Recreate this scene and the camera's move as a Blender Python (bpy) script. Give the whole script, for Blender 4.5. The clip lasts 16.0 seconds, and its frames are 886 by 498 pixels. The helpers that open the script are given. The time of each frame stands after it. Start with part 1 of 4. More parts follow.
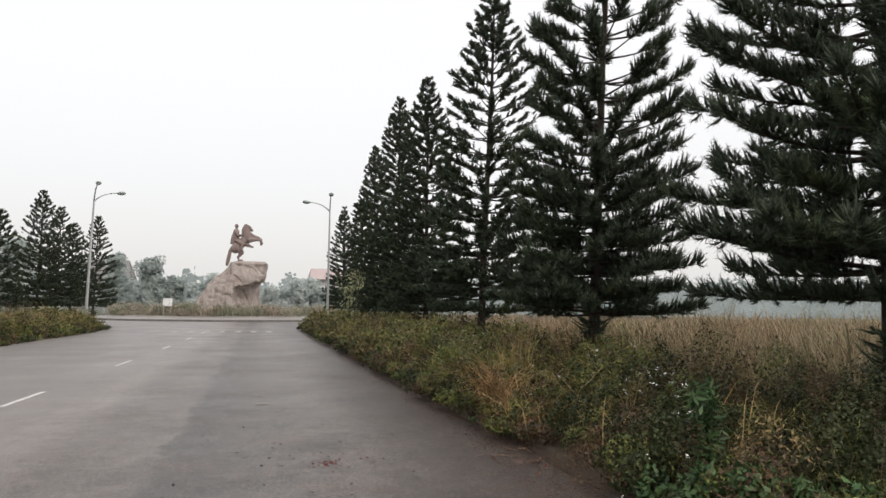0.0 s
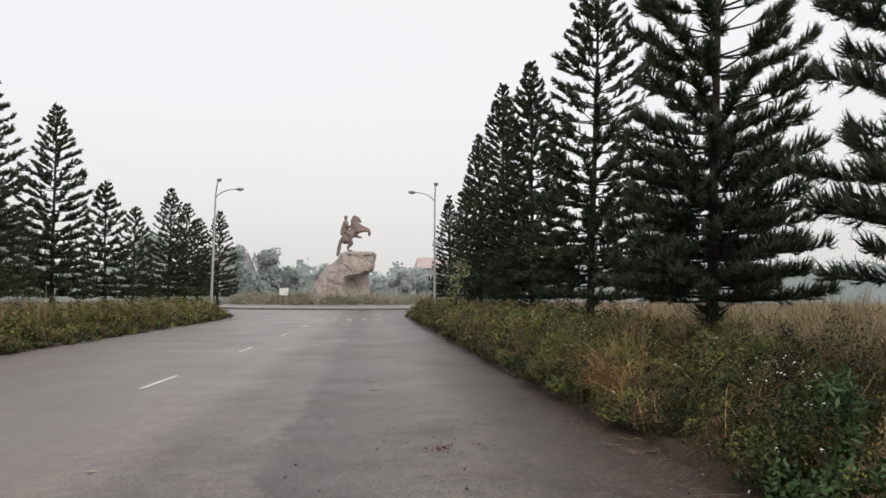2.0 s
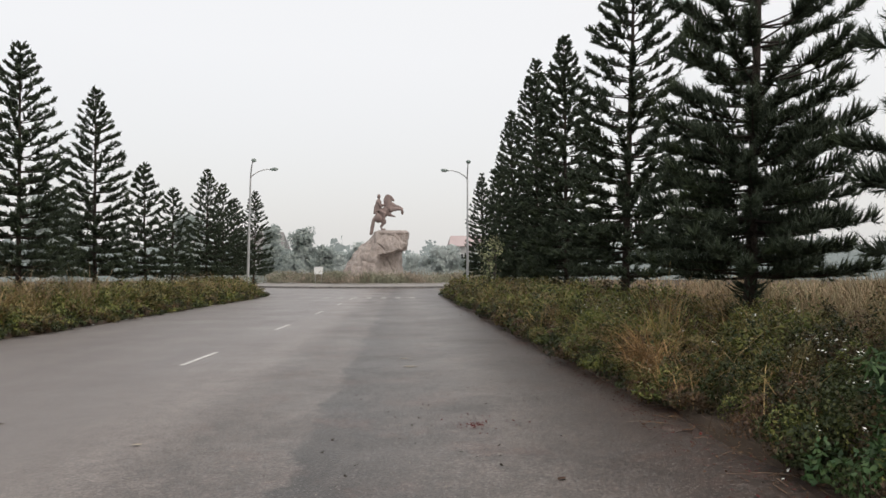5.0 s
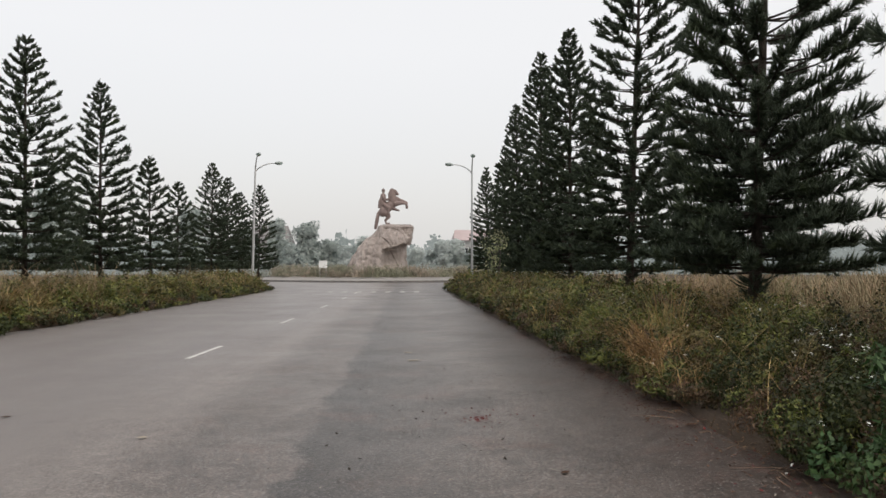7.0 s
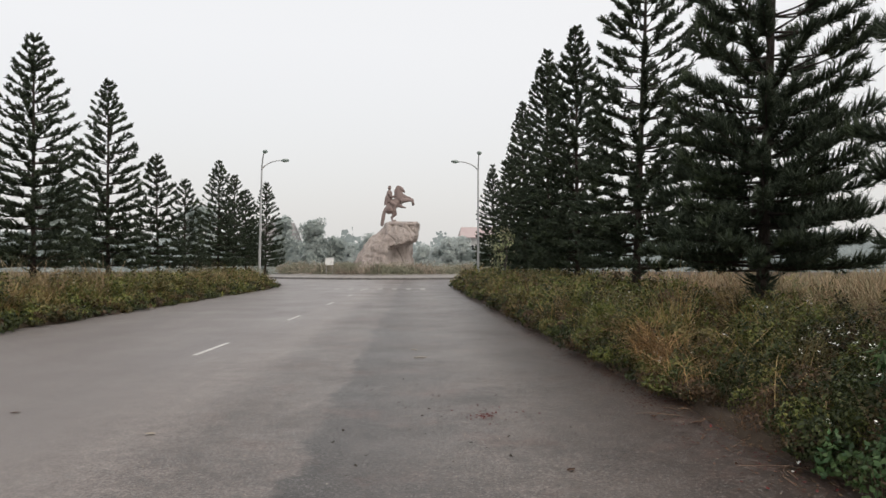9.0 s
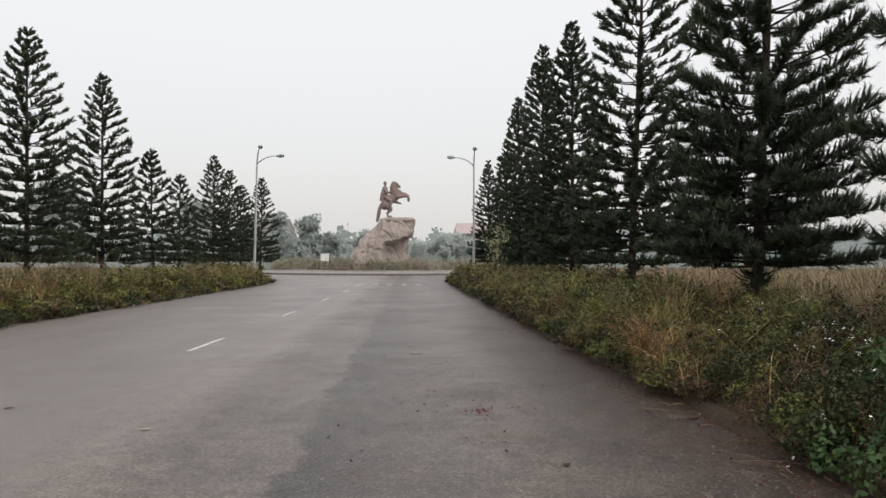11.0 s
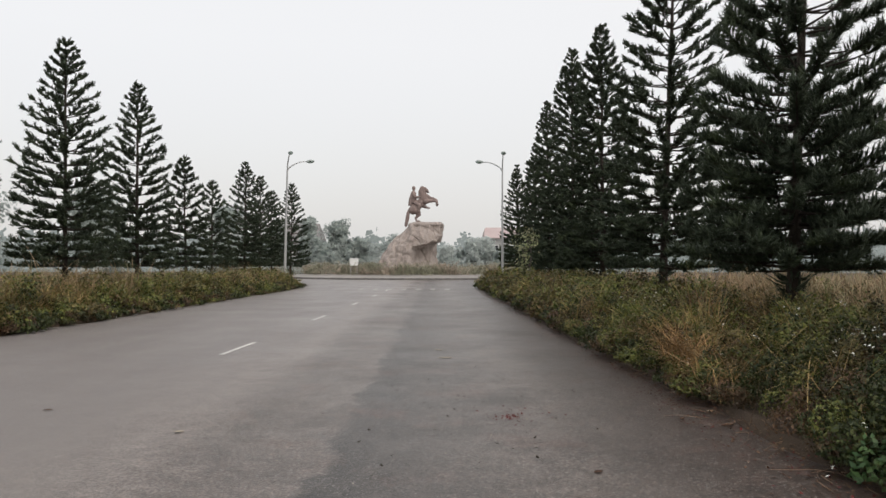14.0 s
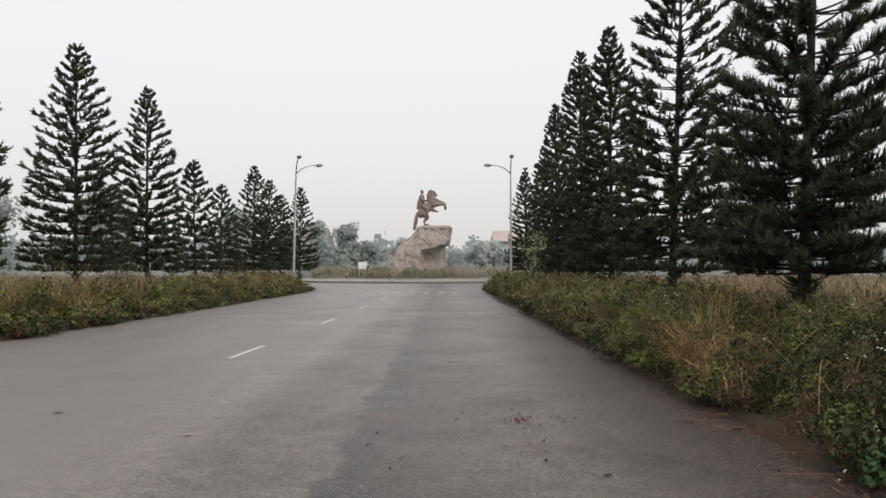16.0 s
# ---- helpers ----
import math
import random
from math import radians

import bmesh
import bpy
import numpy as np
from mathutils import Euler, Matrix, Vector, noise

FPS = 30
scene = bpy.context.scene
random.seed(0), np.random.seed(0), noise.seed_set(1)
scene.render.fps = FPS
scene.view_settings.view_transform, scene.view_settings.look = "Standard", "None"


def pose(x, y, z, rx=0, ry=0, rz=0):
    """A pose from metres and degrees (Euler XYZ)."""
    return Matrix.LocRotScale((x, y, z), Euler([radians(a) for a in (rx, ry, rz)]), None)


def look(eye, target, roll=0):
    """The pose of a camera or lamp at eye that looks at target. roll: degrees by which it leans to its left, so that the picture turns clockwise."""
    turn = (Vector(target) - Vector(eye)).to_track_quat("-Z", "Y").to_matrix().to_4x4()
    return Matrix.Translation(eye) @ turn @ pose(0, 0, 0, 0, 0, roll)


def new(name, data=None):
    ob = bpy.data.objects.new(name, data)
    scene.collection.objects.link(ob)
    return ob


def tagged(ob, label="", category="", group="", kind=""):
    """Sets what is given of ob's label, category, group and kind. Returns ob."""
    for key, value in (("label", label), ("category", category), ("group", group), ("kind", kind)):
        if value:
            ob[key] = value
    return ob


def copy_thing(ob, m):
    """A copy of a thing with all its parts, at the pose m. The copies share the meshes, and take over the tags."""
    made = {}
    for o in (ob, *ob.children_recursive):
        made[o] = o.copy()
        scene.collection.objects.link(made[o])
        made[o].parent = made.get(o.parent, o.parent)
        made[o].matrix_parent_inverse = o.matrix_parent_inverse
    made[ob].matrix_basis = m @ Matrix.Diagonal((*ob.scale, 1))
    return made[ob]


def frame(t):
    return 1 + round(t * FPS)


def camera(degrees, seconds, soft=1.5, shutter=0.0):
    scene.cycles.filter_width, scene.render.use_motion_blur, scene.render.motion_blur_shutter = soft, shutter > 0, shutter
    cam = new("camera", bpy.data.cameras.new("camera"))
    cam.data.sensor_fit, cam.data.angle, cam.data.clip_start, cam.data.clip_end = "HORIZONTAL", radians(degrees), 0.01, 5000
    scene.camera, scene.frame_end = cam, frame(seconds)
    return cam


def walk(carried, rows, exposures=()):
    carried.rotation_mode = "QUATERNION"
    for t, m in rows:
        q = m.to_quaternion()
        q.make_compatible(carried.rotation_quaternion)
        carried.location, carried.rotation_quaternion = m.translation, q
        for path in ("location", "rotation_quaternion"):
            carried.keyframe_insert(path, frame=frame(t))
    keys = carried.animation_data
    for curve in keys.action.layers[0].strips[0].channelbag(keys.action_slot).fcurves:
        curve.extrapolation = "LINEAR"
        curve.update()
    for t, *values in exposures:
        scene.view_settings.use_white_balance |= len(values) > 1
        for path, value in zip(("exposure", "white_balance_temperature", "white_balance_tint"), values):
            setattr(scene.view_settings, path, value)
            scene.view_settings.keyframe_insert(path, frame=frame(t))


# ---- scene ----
cam = camera(65.3, 16.0)
walk(cam, [
    (0.0, pose(0.049, -0.052, 1.615, 94.884, -0.536, -14.813)),
    (0.5, pose(0.042, -0.026, 1.609, 94.491, -0.469, -12.457)),
    (1.0, pose(0.036, -0.012, 1.607, 94.194, -0.364, -9.736)),
    (1.5, pose(0.024, -0.024, 1.609, 94.002, -0.276, -7.925)),
    (2.0, pose(0.018, -0.010, 1.604, 93.835, -0.138, -6.109)),
    (2.5, pose(0.009, -0.014, 1.608, 93.695, -0.029, -4.511)),
    (3.0, pose(0.016, -0.003, 1.603, 93.245, 0.012, -3.499)),
    (3.5, pose(0.018, -0.006, 1.602, 92.914, 0.114, -3.534)),
    (4.0, pose(0.013, -0.005, 1.600, 92.573, 0.137, -3.427)),
    (6.5, pose(0.019, 0.000, 1.599, 91.616, 0.050, -3.290)),
    (7.0, pose(0.017, -0.008, 1.600, 91.544, 0.011, -3.006)),
    (7.5, pose(0.019, 0.003, 1.601, 91.440, -0.011, -2.716)),
    (8.0, pose(0.010, 0.001, 1.597, 91.380, -0.049, -2.498)),
    (8.5, pose(0.011, 0.002, 1.596, 91.382, -0.052, -2.500)),
    (9.0, pose(0.018, -0.016, 1.602, 91.309, -0.023, -2.492)),
    (11.5, pose(0.015, 0.006, 1.594, 90.885, -0.100, -2.909)),
    (12.0, pose(0.012, 0.007, 1.594, 90.752, -0.056, -2.866)),
    (12.5, pose(0.020, 0.002, 1.597, 90.594, -0.052, -2.798)),
    (13.0, pose(0.012, -0.006, 1.600, 90.883, -0.106, -2.785)),
    (13.5, pose(0.003, -0.001, 1.599, 91.341, -0.213, -1.820)),
    (14.0, pose(0.003, 0.003, 1.597, 91.348, -0.062, -0.511)),
    (14.5, pose(-0.000, -0.000, 1.600, 91.358, 0.000, 0.000)),
    (15.0, pose(0.005, -0.007, 1.604, 91.486, 0.014, 0.179)),
    (15.5, pose(0.012, 0.001, 1.602, 91.593, 0.013, 0.005)),
    (16.0, pose(0.006, 0.006, 1.592, 91.634, 0.051, 0.189)),
], exposures=[(0.0, 0.13), (0.5, 0.10), (1.0, -0.06), (1.5, -0.05), (2.0, 0.0), (4.0, 0.0), (8.0, -0.03), (16.0, -0.03)])

# ---- sky, sun, exposure ----
SUN_ELEVATION, SUN_AZIMUTH = 52.0, 150.0
world = bpy.data.worlds.new("overcast_sky")
scene.world = world
world.use_nodes = True
wn, wl = world.node_tree.nodes, world.node_tree.links
wn.clear()
sky = wn.new("ShaderNodeTexSky")
sky.sky_type, sky.sun_disc = "NISHITA", False
sky.sun_elevation, sky.sun_rotation = radians(SUN_ELEVATION), radians(SUN_AZIMUTH)
sky.dust_density = 8.0
sky_bg = wn.new("ShaderNodeBackground")
sky_bg.inputs["Strength"].default_value = 0.05
wl.new(sky.outputs[0], sky_bg.inputs["Color"])
# the cloud cover: an even white-grey deck, a little greyer towards the horizon
co = wn.new("ShaderNodeTexCoord")
sep = wn.new("ShaderNodeSeparateXYZ")
wl.new(co.outputs["Generated"], sep.inputs[0])
deck = wn.new("ShaderNodeValToRGB")
deck.color_ramp.elements[0].position, deck.color_ramp.elements[0].color = 0.0, (0.755, 0.742, 0.726, 1)
deck.color_ramp.elements[1].position, deck.color_ramp.elements[1].color = 0.9, (0.985, 0.965, 0.935, 1)
mid = deck.color_ramp.elements.new(0.30)
mid.color = (0.895, 0.876, 0.852, 1)
wl.new(sep.outputs["Z"], deck.inputs[0])
deck_bg = wn.new("ShaderNodeBackground")
deck_bg.inputs["Strength"].default_value = 0.93
wl.new(deck.outputs[0], deck_bg.inputs["Color"])
both = wn.new("ShaderNodeAddShader")
wout = wn.new("ShaderNodeOutputWorld")
wl.new(sky_bg.outputs[0], both.inputs[0])
wl.new(deck_bg.outputs[0], both.inputs[1])
wl.new(both.outputs[0], wout.inputs[0])

sun = new("sun", bpy.data.lights.new("sun", "SUN"))
sun.data.energy, sun.data.angle, sun.data.color = 0.5, radians(25), (1.0, 0.97, 0.93)
az, el = radians(SUN_AZIMUTH), radians(SUN_ELEVATION)
sun_way = Vector((math.sin(az) * math.cos(el), math.cos(az) * math.cos(el), math.sin(el)))
sun.matrix_world = look(sun_way * 50, (0, 0, 0))

# ---- materials ----


class Mat:
    """A principled material and a few short ways to wire it."""

    def __init__(self, name, rough=0.8, metal=0.0, spec=0.5):
        self.m = bpy.data.materials.new(name)
        self.m.use_nodes = True
        self.n, self.l = self.m.node_tree.nodes, self.m.node_tree.links
        self.b = self.n["Principled BSDF"]
        self.out = self.n["Material Output"]
        self.b.inputs["Roughness"].default_value = rough
        self.b.inputs["Metallic"].default_value = metal
        self.b.inputs["Specular IOR Level"].default_value = spec
        self.co = self.n.new("ShaderNodeTexCoord").outputs["Object"]

    def put(self, socket, value):
        if hasattr(value, "is_output"):
            self.l.new(value, socket)
        else:
            socket.default_value = value

    def scaled(self, sx, sy, sz):
        k = self.n.new("ShaderNodeMapping")
        k.inputs["Scale"].default_value = (sx, sy, sz)
        self.l.new(self.co, k.inputs["Vector"])
        return k.outputs[0]

    def noise(self, scale, detail=4.0, rough=0.55, vector=None, lo=0.3, hi=0.7):
        k = self.n.new("ShaderNodeTexNoise")
        k.inputs["Scale"].default_value, k.inputs["Detail"].default_value, k.inputs["Roughness"].default_value = scale, detail, rough
        self.l.new(vector or self.co, k.inputs["Vector"])
        return self.remap(k.outputs["Fac"], lo, hi)

    def remap(self, value, lo, hi, a=0.0, b=1.0):
        k = self.n.new("ShaderNodeMapRange")
        k.clamp = True
        self.put(k.inputs["Value"], value)
        for name, v in zip(("From Min", "From Max", "To Min", "To Max"), (lo, hi, a, b)):
            k.inputs[name].default_value = v
        return k.outputs[0]

    def math(self, op, a, b):
        k = self.n.new("ShaderNodeMath")
        k.operation = op
        self.put(k.inputs[0], a)
        self.put(k.inputs[1], b)
        return k.outputs[0]

    def mix(self, fac, a, b, mode="MIX"):
        k = self.n.new("ShaderNodeMix")
        k.data_type, k.blend_type = "RGBA", mode
        self.put(k.inputs[0], fac)
        self.put(k.inputs[6], a if hasattr(a, "is_output") else (*a, 1))
        self.put(k.inputs[7], b if hasattr(b, "is_output") else (*b, 1))
        return k.outputs[2]

    def island(self):
        return self.n.new("ShaderNodeNewGeometry").outputs["Random Per Island"]

    def cells(self, scale, lo, hi):
        """Separate grains: a random value for each cell, cut between lo and hi."""
        k = self.n.new("ShaderNodeTexVoronoi")
        k.inputs["Scale"].default_value = scale
        self.l.new(self.co, k.inputs["Vector"])
        c = self.n.new("ShaderNodeSeparateColor")
        self.l.new(k.outputs["Color"], c.inputs[0])
        return self.remap(c.outputs[0], lo, hi)

    def axis(self):
        k = self.n.new("ShaderNodeSeparateXYZ")
        self.l.new(self.co, k.inputs[0])
        return k.outputs

    def color(self, value):
        self.put(self.b.inputs["Base Color"], value if hasattr(value, "is_output") else (*value, 1))
        return self

    def bump(self, height, strength=0.4, distance=0.02):
        k = self.n.new("ShaderNodeBump")
        k.inputs["Strength"].default_value, k.inputs["Distance"].default_value = strength, distance
        self.l.new(height, k.inputs["Height"])
        self.l.new(k.outputs[0], self.b.inputs["Normal"])
        return self

    def leaf(self, share=0.25):
        """Thin leaves let part of the light through."""
        t = self.n.new("ShaderNodeBsdfTranslucent")
        for link in list(self.l):
            if link.to_socket == self.b.inputs["Base Color"]:
                self.l.new(link.from_socket, t.inputs["Color"])
        k = self.n.new("ShaderNodeMixShader")
        k.inputs[0].default_value = share
        self.l.new(self.b.outputs[0], k.inputs[1])
        self.l.new(t.outputs[0], k.inputs[2])
        self.l.new(k.outputs[0], self.out.inputs["Surface"])
        return self


def two_tone(name, a, b, scale, fine, rough=0.85, bump=0.3, spec=0.3):
    k = Mat(name, rough, spec=spec)
    big, small = k.noise(scale), k.noise(fine, 6.0, 0.65)
    k.color(k.mix(k.math("ADD", k.math("MULTIPLY", big, 0.6), k.math("MULTIPLY", small, 0.4)), a, b))
    return k.bump(small, bump).m


def asphalt():
    k = Mat("worn_asphalt", 0.5, spec=0.5)
    ax = k.axis()
    patch = k.noise(0.35, 3.0, 0.6, lo=0.3, hi=0.7)
    streak = k.noise(1.0, 4.0, 0.6, k.scaled(1.3, 0.09, 1.0), 0.3, 0.7)
    cross = k.noise(1.0, 6.0, 0.68, k.scaled(0.60, 0.95, 1.0), 0.43, 0.59)
    blotch = k.noise(1.5, 7.0, 0.72, lo=0.42, hi=0.60)
    mottle = k.noise(4.5, 8.0, 0.78, lo=0.36, hi=0.64)
    grit = k.noise(34.0, 4.0, 0.8, lo=0.36, hi=0.64)
    stones = k.cells(64.0, 0.0, 1.0)
    bright = k.cells(84.0, 0.90, 0.97)
    # the pale, smoother far lane
    base = k.mix(streak, (0.152, 0.135, 0.129), (0.196, 0.176, 0.168))
    base = k.mix(k.math("MULTIPLY", patch, 0.40), base, (0.150, 0.136, 0.131))
    wander = k.math("MULTIPLY", k.math("SUBTRACT", k.noise(1.0, 4.0, 0.6, k.scaled(0.5, 0.35, 1.0), 0.0, 1.0), 0.5), 1.1)
    where = k.math("ADD", ax["X"], wander)
    fray = k.math("ADD", ax["X"], k.math("MULTIPLY", k.math("SUBTRACT", k.noise(0.8, 8.0, 0.74, lo=0.0, hi=1.0), 0.5), 1.1))
    # the rough strip between the lanes, where the surface has opened up
    open_zone = k.remap(where, -3.9, -2.0)
    rough_zone = k.remap(where, -2.5, -1.75)
    strip = k.mix(k.math("MULTIPLY", cross, 0.66), (0.108, 0.094, 0.087), (0.052, 0.044, 0.041))
    rim = k.math("MULTIPLY", k.remap(fray, -2.35, -2.05), k.remap(fray, -1.55, -1.95))
    strip = k.mix(k.math("MULTIPLY", k.math("MULTIPLY", rim, blotch), 0.75), strip, (0.044, 0.038, 0.035))
    base = k.mix(k.math("MULTIPLY", rough_zone, 0.85), base, strip)
    # the older seal of the near lane: darkest along its ragged seam, worn paler under the wheels
    old = k.remap(fray, -0.95, -0.86)
    tone = k.mix(k.remap(where, -0.70, 0.75), (0.026, 0.023, 0.021), (0.122, 0.108, 0.101))
    tone = k.mix(k.math("MULTIPLY", k.remap(where, 1.0, 2.2), 0.7), tone, (0.060, 0.052, 0.048))
    tone = k.mix(k.math("MULTIPLY", k.math("MULTIPLY", cross, k.remap(patch, 0.0, 0.7, 0.30, 1.0)), 0.78), tone, (0.040, 0.036, 0.034))
    tone = k.mix(k.math("MULTIPLY", blotch, 0.22), tone, (0.142, 0.130, 0.124))
    base = k.mix(k.math("MULTIPLY", old, k.remap(k.math("ADD", ax["Y"], k.math("MULTIPLY", blotch, 6.0)), 10.0, 30.0, 0.98, 0.66)), base, tone)
    # damp brown edge under the weeds, and rusty stains
    edge = k.math("MULTIPLY", k.remap(k.math("ADD", fray, k.math("MULTIPLY", wander, 0.4)), 1.2, 2.55), 0.9)
    base = k.mix(edge, base, (0.044, 0.032, 0.027))
    red = k.math("MULTIPLY", k.noise(0.9, 5.0, 0.7, lo=0.54, hi=0.70), k.math("MULTIPLY", k.remap(ax["X"], -3.2, -1.6), 0.42))
    base = k.mix(red, base, (0.130, 0.072, 0.058))
    # aggregate, loudest where the surface is open
    loud = k.math("ADD", k.math("MULTIPLY", open_zone, 0.85), 0.15)
    base = k.mix(k.math("MULTIPLY", loud, 0.9), base, k.mix(mottle, (0.62, 0.61, 0.60), (1.34, 1.33, 1.31)), "MULTIPLY")
    base = k.mix(loud, base, k.mix(grit, (0.52, 0.51, 0.50), (1.52, 1.50, 1.48)), "MULTIPLY")
    base = k.mix(loud, base, k.mix(stones, (0.45, 0.44, 0.43), (1.58, 1.55, 1.52)), "MULTIPLY")
    base = k.mix(k.math("MULTIPLY", k.math("MULTIPLY", bright, loud), 0.48), base, (0.36, 0.34, 0.32))
    k.color(base)
    k.put(k.b.inputs["Roughness"], k.remap(k.math("ADD", patch, stones), 0.0, 2.0, 0.31, 0.54))
    return k.bump(k.math("ADD", stones, grit), 0.35, 0.006).m


def leaf_material(name, greens, browns, patch_scale=0.7, brown_share=(0.45, 0.62), rough=0.46, share=0.18, spec=0.26, vary=(0.36, 1.36)):
    k = Mat(name, rough, spec=spec)
    pick = k.island()
    g = k.mix(pick, greens[0], greens[1])
    b = k.mix(pick, browns[0], browns[1])
    patch = k.noise(patch_scale, 4.0, 0.6, lo=brown_share[0], hi=brown_share[1])
    some = k.remap(k.math("ADD", patch, k.math("MULTIPLY", pick, 0.5)), 0.55, 0.95)
    tone = k.mix(some, g, b)
    k.color(k.mix(1.0, tone, k.mix(k.noise(2.1, 3.0, 0.6, lo=0.33, hi=0.67), (vary[0],) * 3, (vary[1],) * 3), "MULTIPLY"))
    return k.leaf(share).m


M_ROAD = asphalt()
M_SOIL = two_tone("damp_soil_with_litter", (0.035, 0.024, 0.018), (0.085, 0.062, 0.042), 1.2, 30.0, 0.95, 0.6)
M_FIELD = two_tone("dry_field_soil", (0.11, 0.095, 0.06), (0.19, 0.155, 0.105), 0.08, 3.0, 0.95, 0.6)
M_PAINT = two_tone("worn_road_paint", (0.42, 0.41, 0.40), (0.66, 0.65, 0.63), 3.0, 60.0, 0.7, 0.2)
M_FADED = two_tone("faded_road_paint", (0.24, 0.23, 0.22), (0.52, 0.51, 0.49), 2.2, 40.0, 0.7, 0.2)
M_KERB = two_tone("weathered_concrete_kerb", (0.10, 0.095, 0.09), (0.21, 0.20, 0.19), 0.8, 14.0, 0.9, 0.4)
M_PAVE = two_tone("pale_concrete_paving", (0.21, 0.198, 0.188), (0.33, 0.315, 0.30), 0.5, 8.0, 0.9, 0.3)
M_BARK = two_tone("grey_brown_pine_bark", (0.030, 0.024, 0.020), (0.075, 0.060, 0.050), 4.0, 40.0, 0.95, 0.9)
M_TRUNK = two_tone("grey_bark", (0.09, 0.08, 0.07), (0.17, 0.155, 0.14), 3.0, 30.0, 0.95, 0.8)


def pine_needles():
    k = Mat("pine_needles", 0.6, spec=0.25)
    pick = k.island()
    g = k.mix(pick, (0.030, 0.042, 0.028), (0.076, 0.098, 0.062))
    k.color(k.mix(k.noise(1.1, 3.0, 0.6, lo=0.55, hi=0.78), g, (0.070, 0.095, 0.038)))
    return k.leaf(0.12).m


M_PINE = pine_needles()
M_WEED = leaf_material("weed_leaves", ((0.044, 0.066, 0.018), (0.235, 0.245, 0.066)), ((0.13, 0.112, 0.042), (0.25, 0.21, 0.085)), 0.75, (0.46, 0.66))
M_BROWN = leaf_material("withered_leaves", ((0.080, 0.072, 0.030), (0.205, 0.175, 0.072)), ((0.125, 0.080, 0.038), (0.28, 0.195, 0.092)), 0.6, (0.42, 0.64))
# mist over the island is put into this leaf colour: paler, less varied
M_ISLE = leaf_material("mist_paled_island_weeds", ((0.21, 0.215, 0.15), (0.33, 0.32, 0.235)), ((0.31, 0.25, 0.195), (0.41, 0.345, 0.28)), 0.25, (0.40, 0.62), vary=(0.66, 1.22))
M_DRYLEAF = leaf_material("dead_leaves", ((0.06, 0.036, 0.022), (0.16, 0.105, 0.060)), ((0.10, 0.052, 0.033), (0.20, 0.125, 0.07)), 0.8)
# leaf colour darkened to stand in for shadow between the sprays
M_LOW = leaf_material("shade_darkened_low_leaves", ((0.015, 0.025, 0.009), (0.072, 0.086, 0.030)), ((0.044, 0.028, 0.016), (0.092, 0.058, 0.030)), 1.1, (0.48, 0.68), share=0.10, spec=0.20)
M_BLADE = leaf_material("grass_blades", ((0.13, 0.15, 0.038), (0.30, 0.285, 0.090)), ((0.26, 0.155, 0.055), (0.42, 0.31, 0.14)), 0.45, (0.40, 0.60))
M_RUST = leaf_material("rusty_grass_blades", ((0.23, 0.135, 0.055), (0.38, 0.25, 0.11)), ((0.28, 0.155, 0.065), (0.42, 0.28, 0.14)), 0.8)
M_STRAW = leaf_material("dry_straw_grass", ((0.20, 0.18, 0.105), (0.34, 0.295, 0.18)), ((0.23, 0.155, 0.095), (0.37, 0.27, 0.17)), 0.3, (0.35, 0.65), 0.7, vary=(0.62, 1.30))
M_FRESH = leaf_material("fresh_green_leaves", ((0.034, 0.078, 0.027), (0.082, 0.150, 0.052)), ((0.05, 0.095, 0.032), (0.085, 0.135, 0.048)), 1.0)
M_LEMON = leaf_material("yellow_green_leaves", ((0.22, 0.26, 0.12), (0.40, 0.42, 0.24)), ((0.28, 0.28, 0.14), (0.42, 0.40, 0.25)), 1.0)
# haze is put into both base colours: paler, greyer, low-contrast leaves
M_FAR = leaf_material("haze_paled_far_leaves", ((0.40, 0.450, 0.430), (0.45, 0.495, 0.475)), ((0.41, 0.445, 0.425), (0.46, 0.495, 0.475)), 0.06, rough=0.95, share=0.5, spec=0.0, vary=(0.88, 1.10))
M_FARTHER = leaf_material("haze_paled_farther_leaves", ((0.52, 0.565, 0.55), (0.57, 0.61, 0.595)), ((0.53, 0.565, 0.55), (0.58, 0.61, 0.595)), 0.06, rough=0.95, share=0.5, spec=0.0, vary=(0.88, 1.10))


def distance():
    """The last belt of trees is a backdrop; its grey-green emission stands in for haze."""
    k = Mat("haze_glow_backdrop", 0.95, spec=0.0)
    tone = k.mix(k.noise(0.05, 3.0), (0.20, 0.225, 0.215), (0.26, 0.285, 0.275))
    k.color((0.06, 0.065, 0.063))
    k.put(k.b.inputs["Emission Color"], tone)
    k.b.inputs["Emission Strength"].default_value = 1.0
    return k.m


M_DISTANCE = distance()
M_PETAL = two_tone("white_petals", (0.62, 0.62, 0.58), (0.78, 0.78, 0.74), 3.0, 20.0)
M_RED = two_tone("red_petals", (0.08, 0.012, 0.013), (0.15, 0.026, 0.024), 9.0, 60.0)
M_DEAD = two_tone("dead_brown_leaf", (0.045, 0.022, 0.015), (0.12, 0.07, 0.045), 9.0, 60.0)
M_PALE = two_tone("pale_dry_leaf", (0.34, 0.29, 0.22), (0.50, 0.45, 0.37), 9.0, 60.0)
M_TWIG = two_tone("dry_twig", (0.11, 0.070, 0.048), (0.22, 0.155, 0.11), 5.0, 40.0)


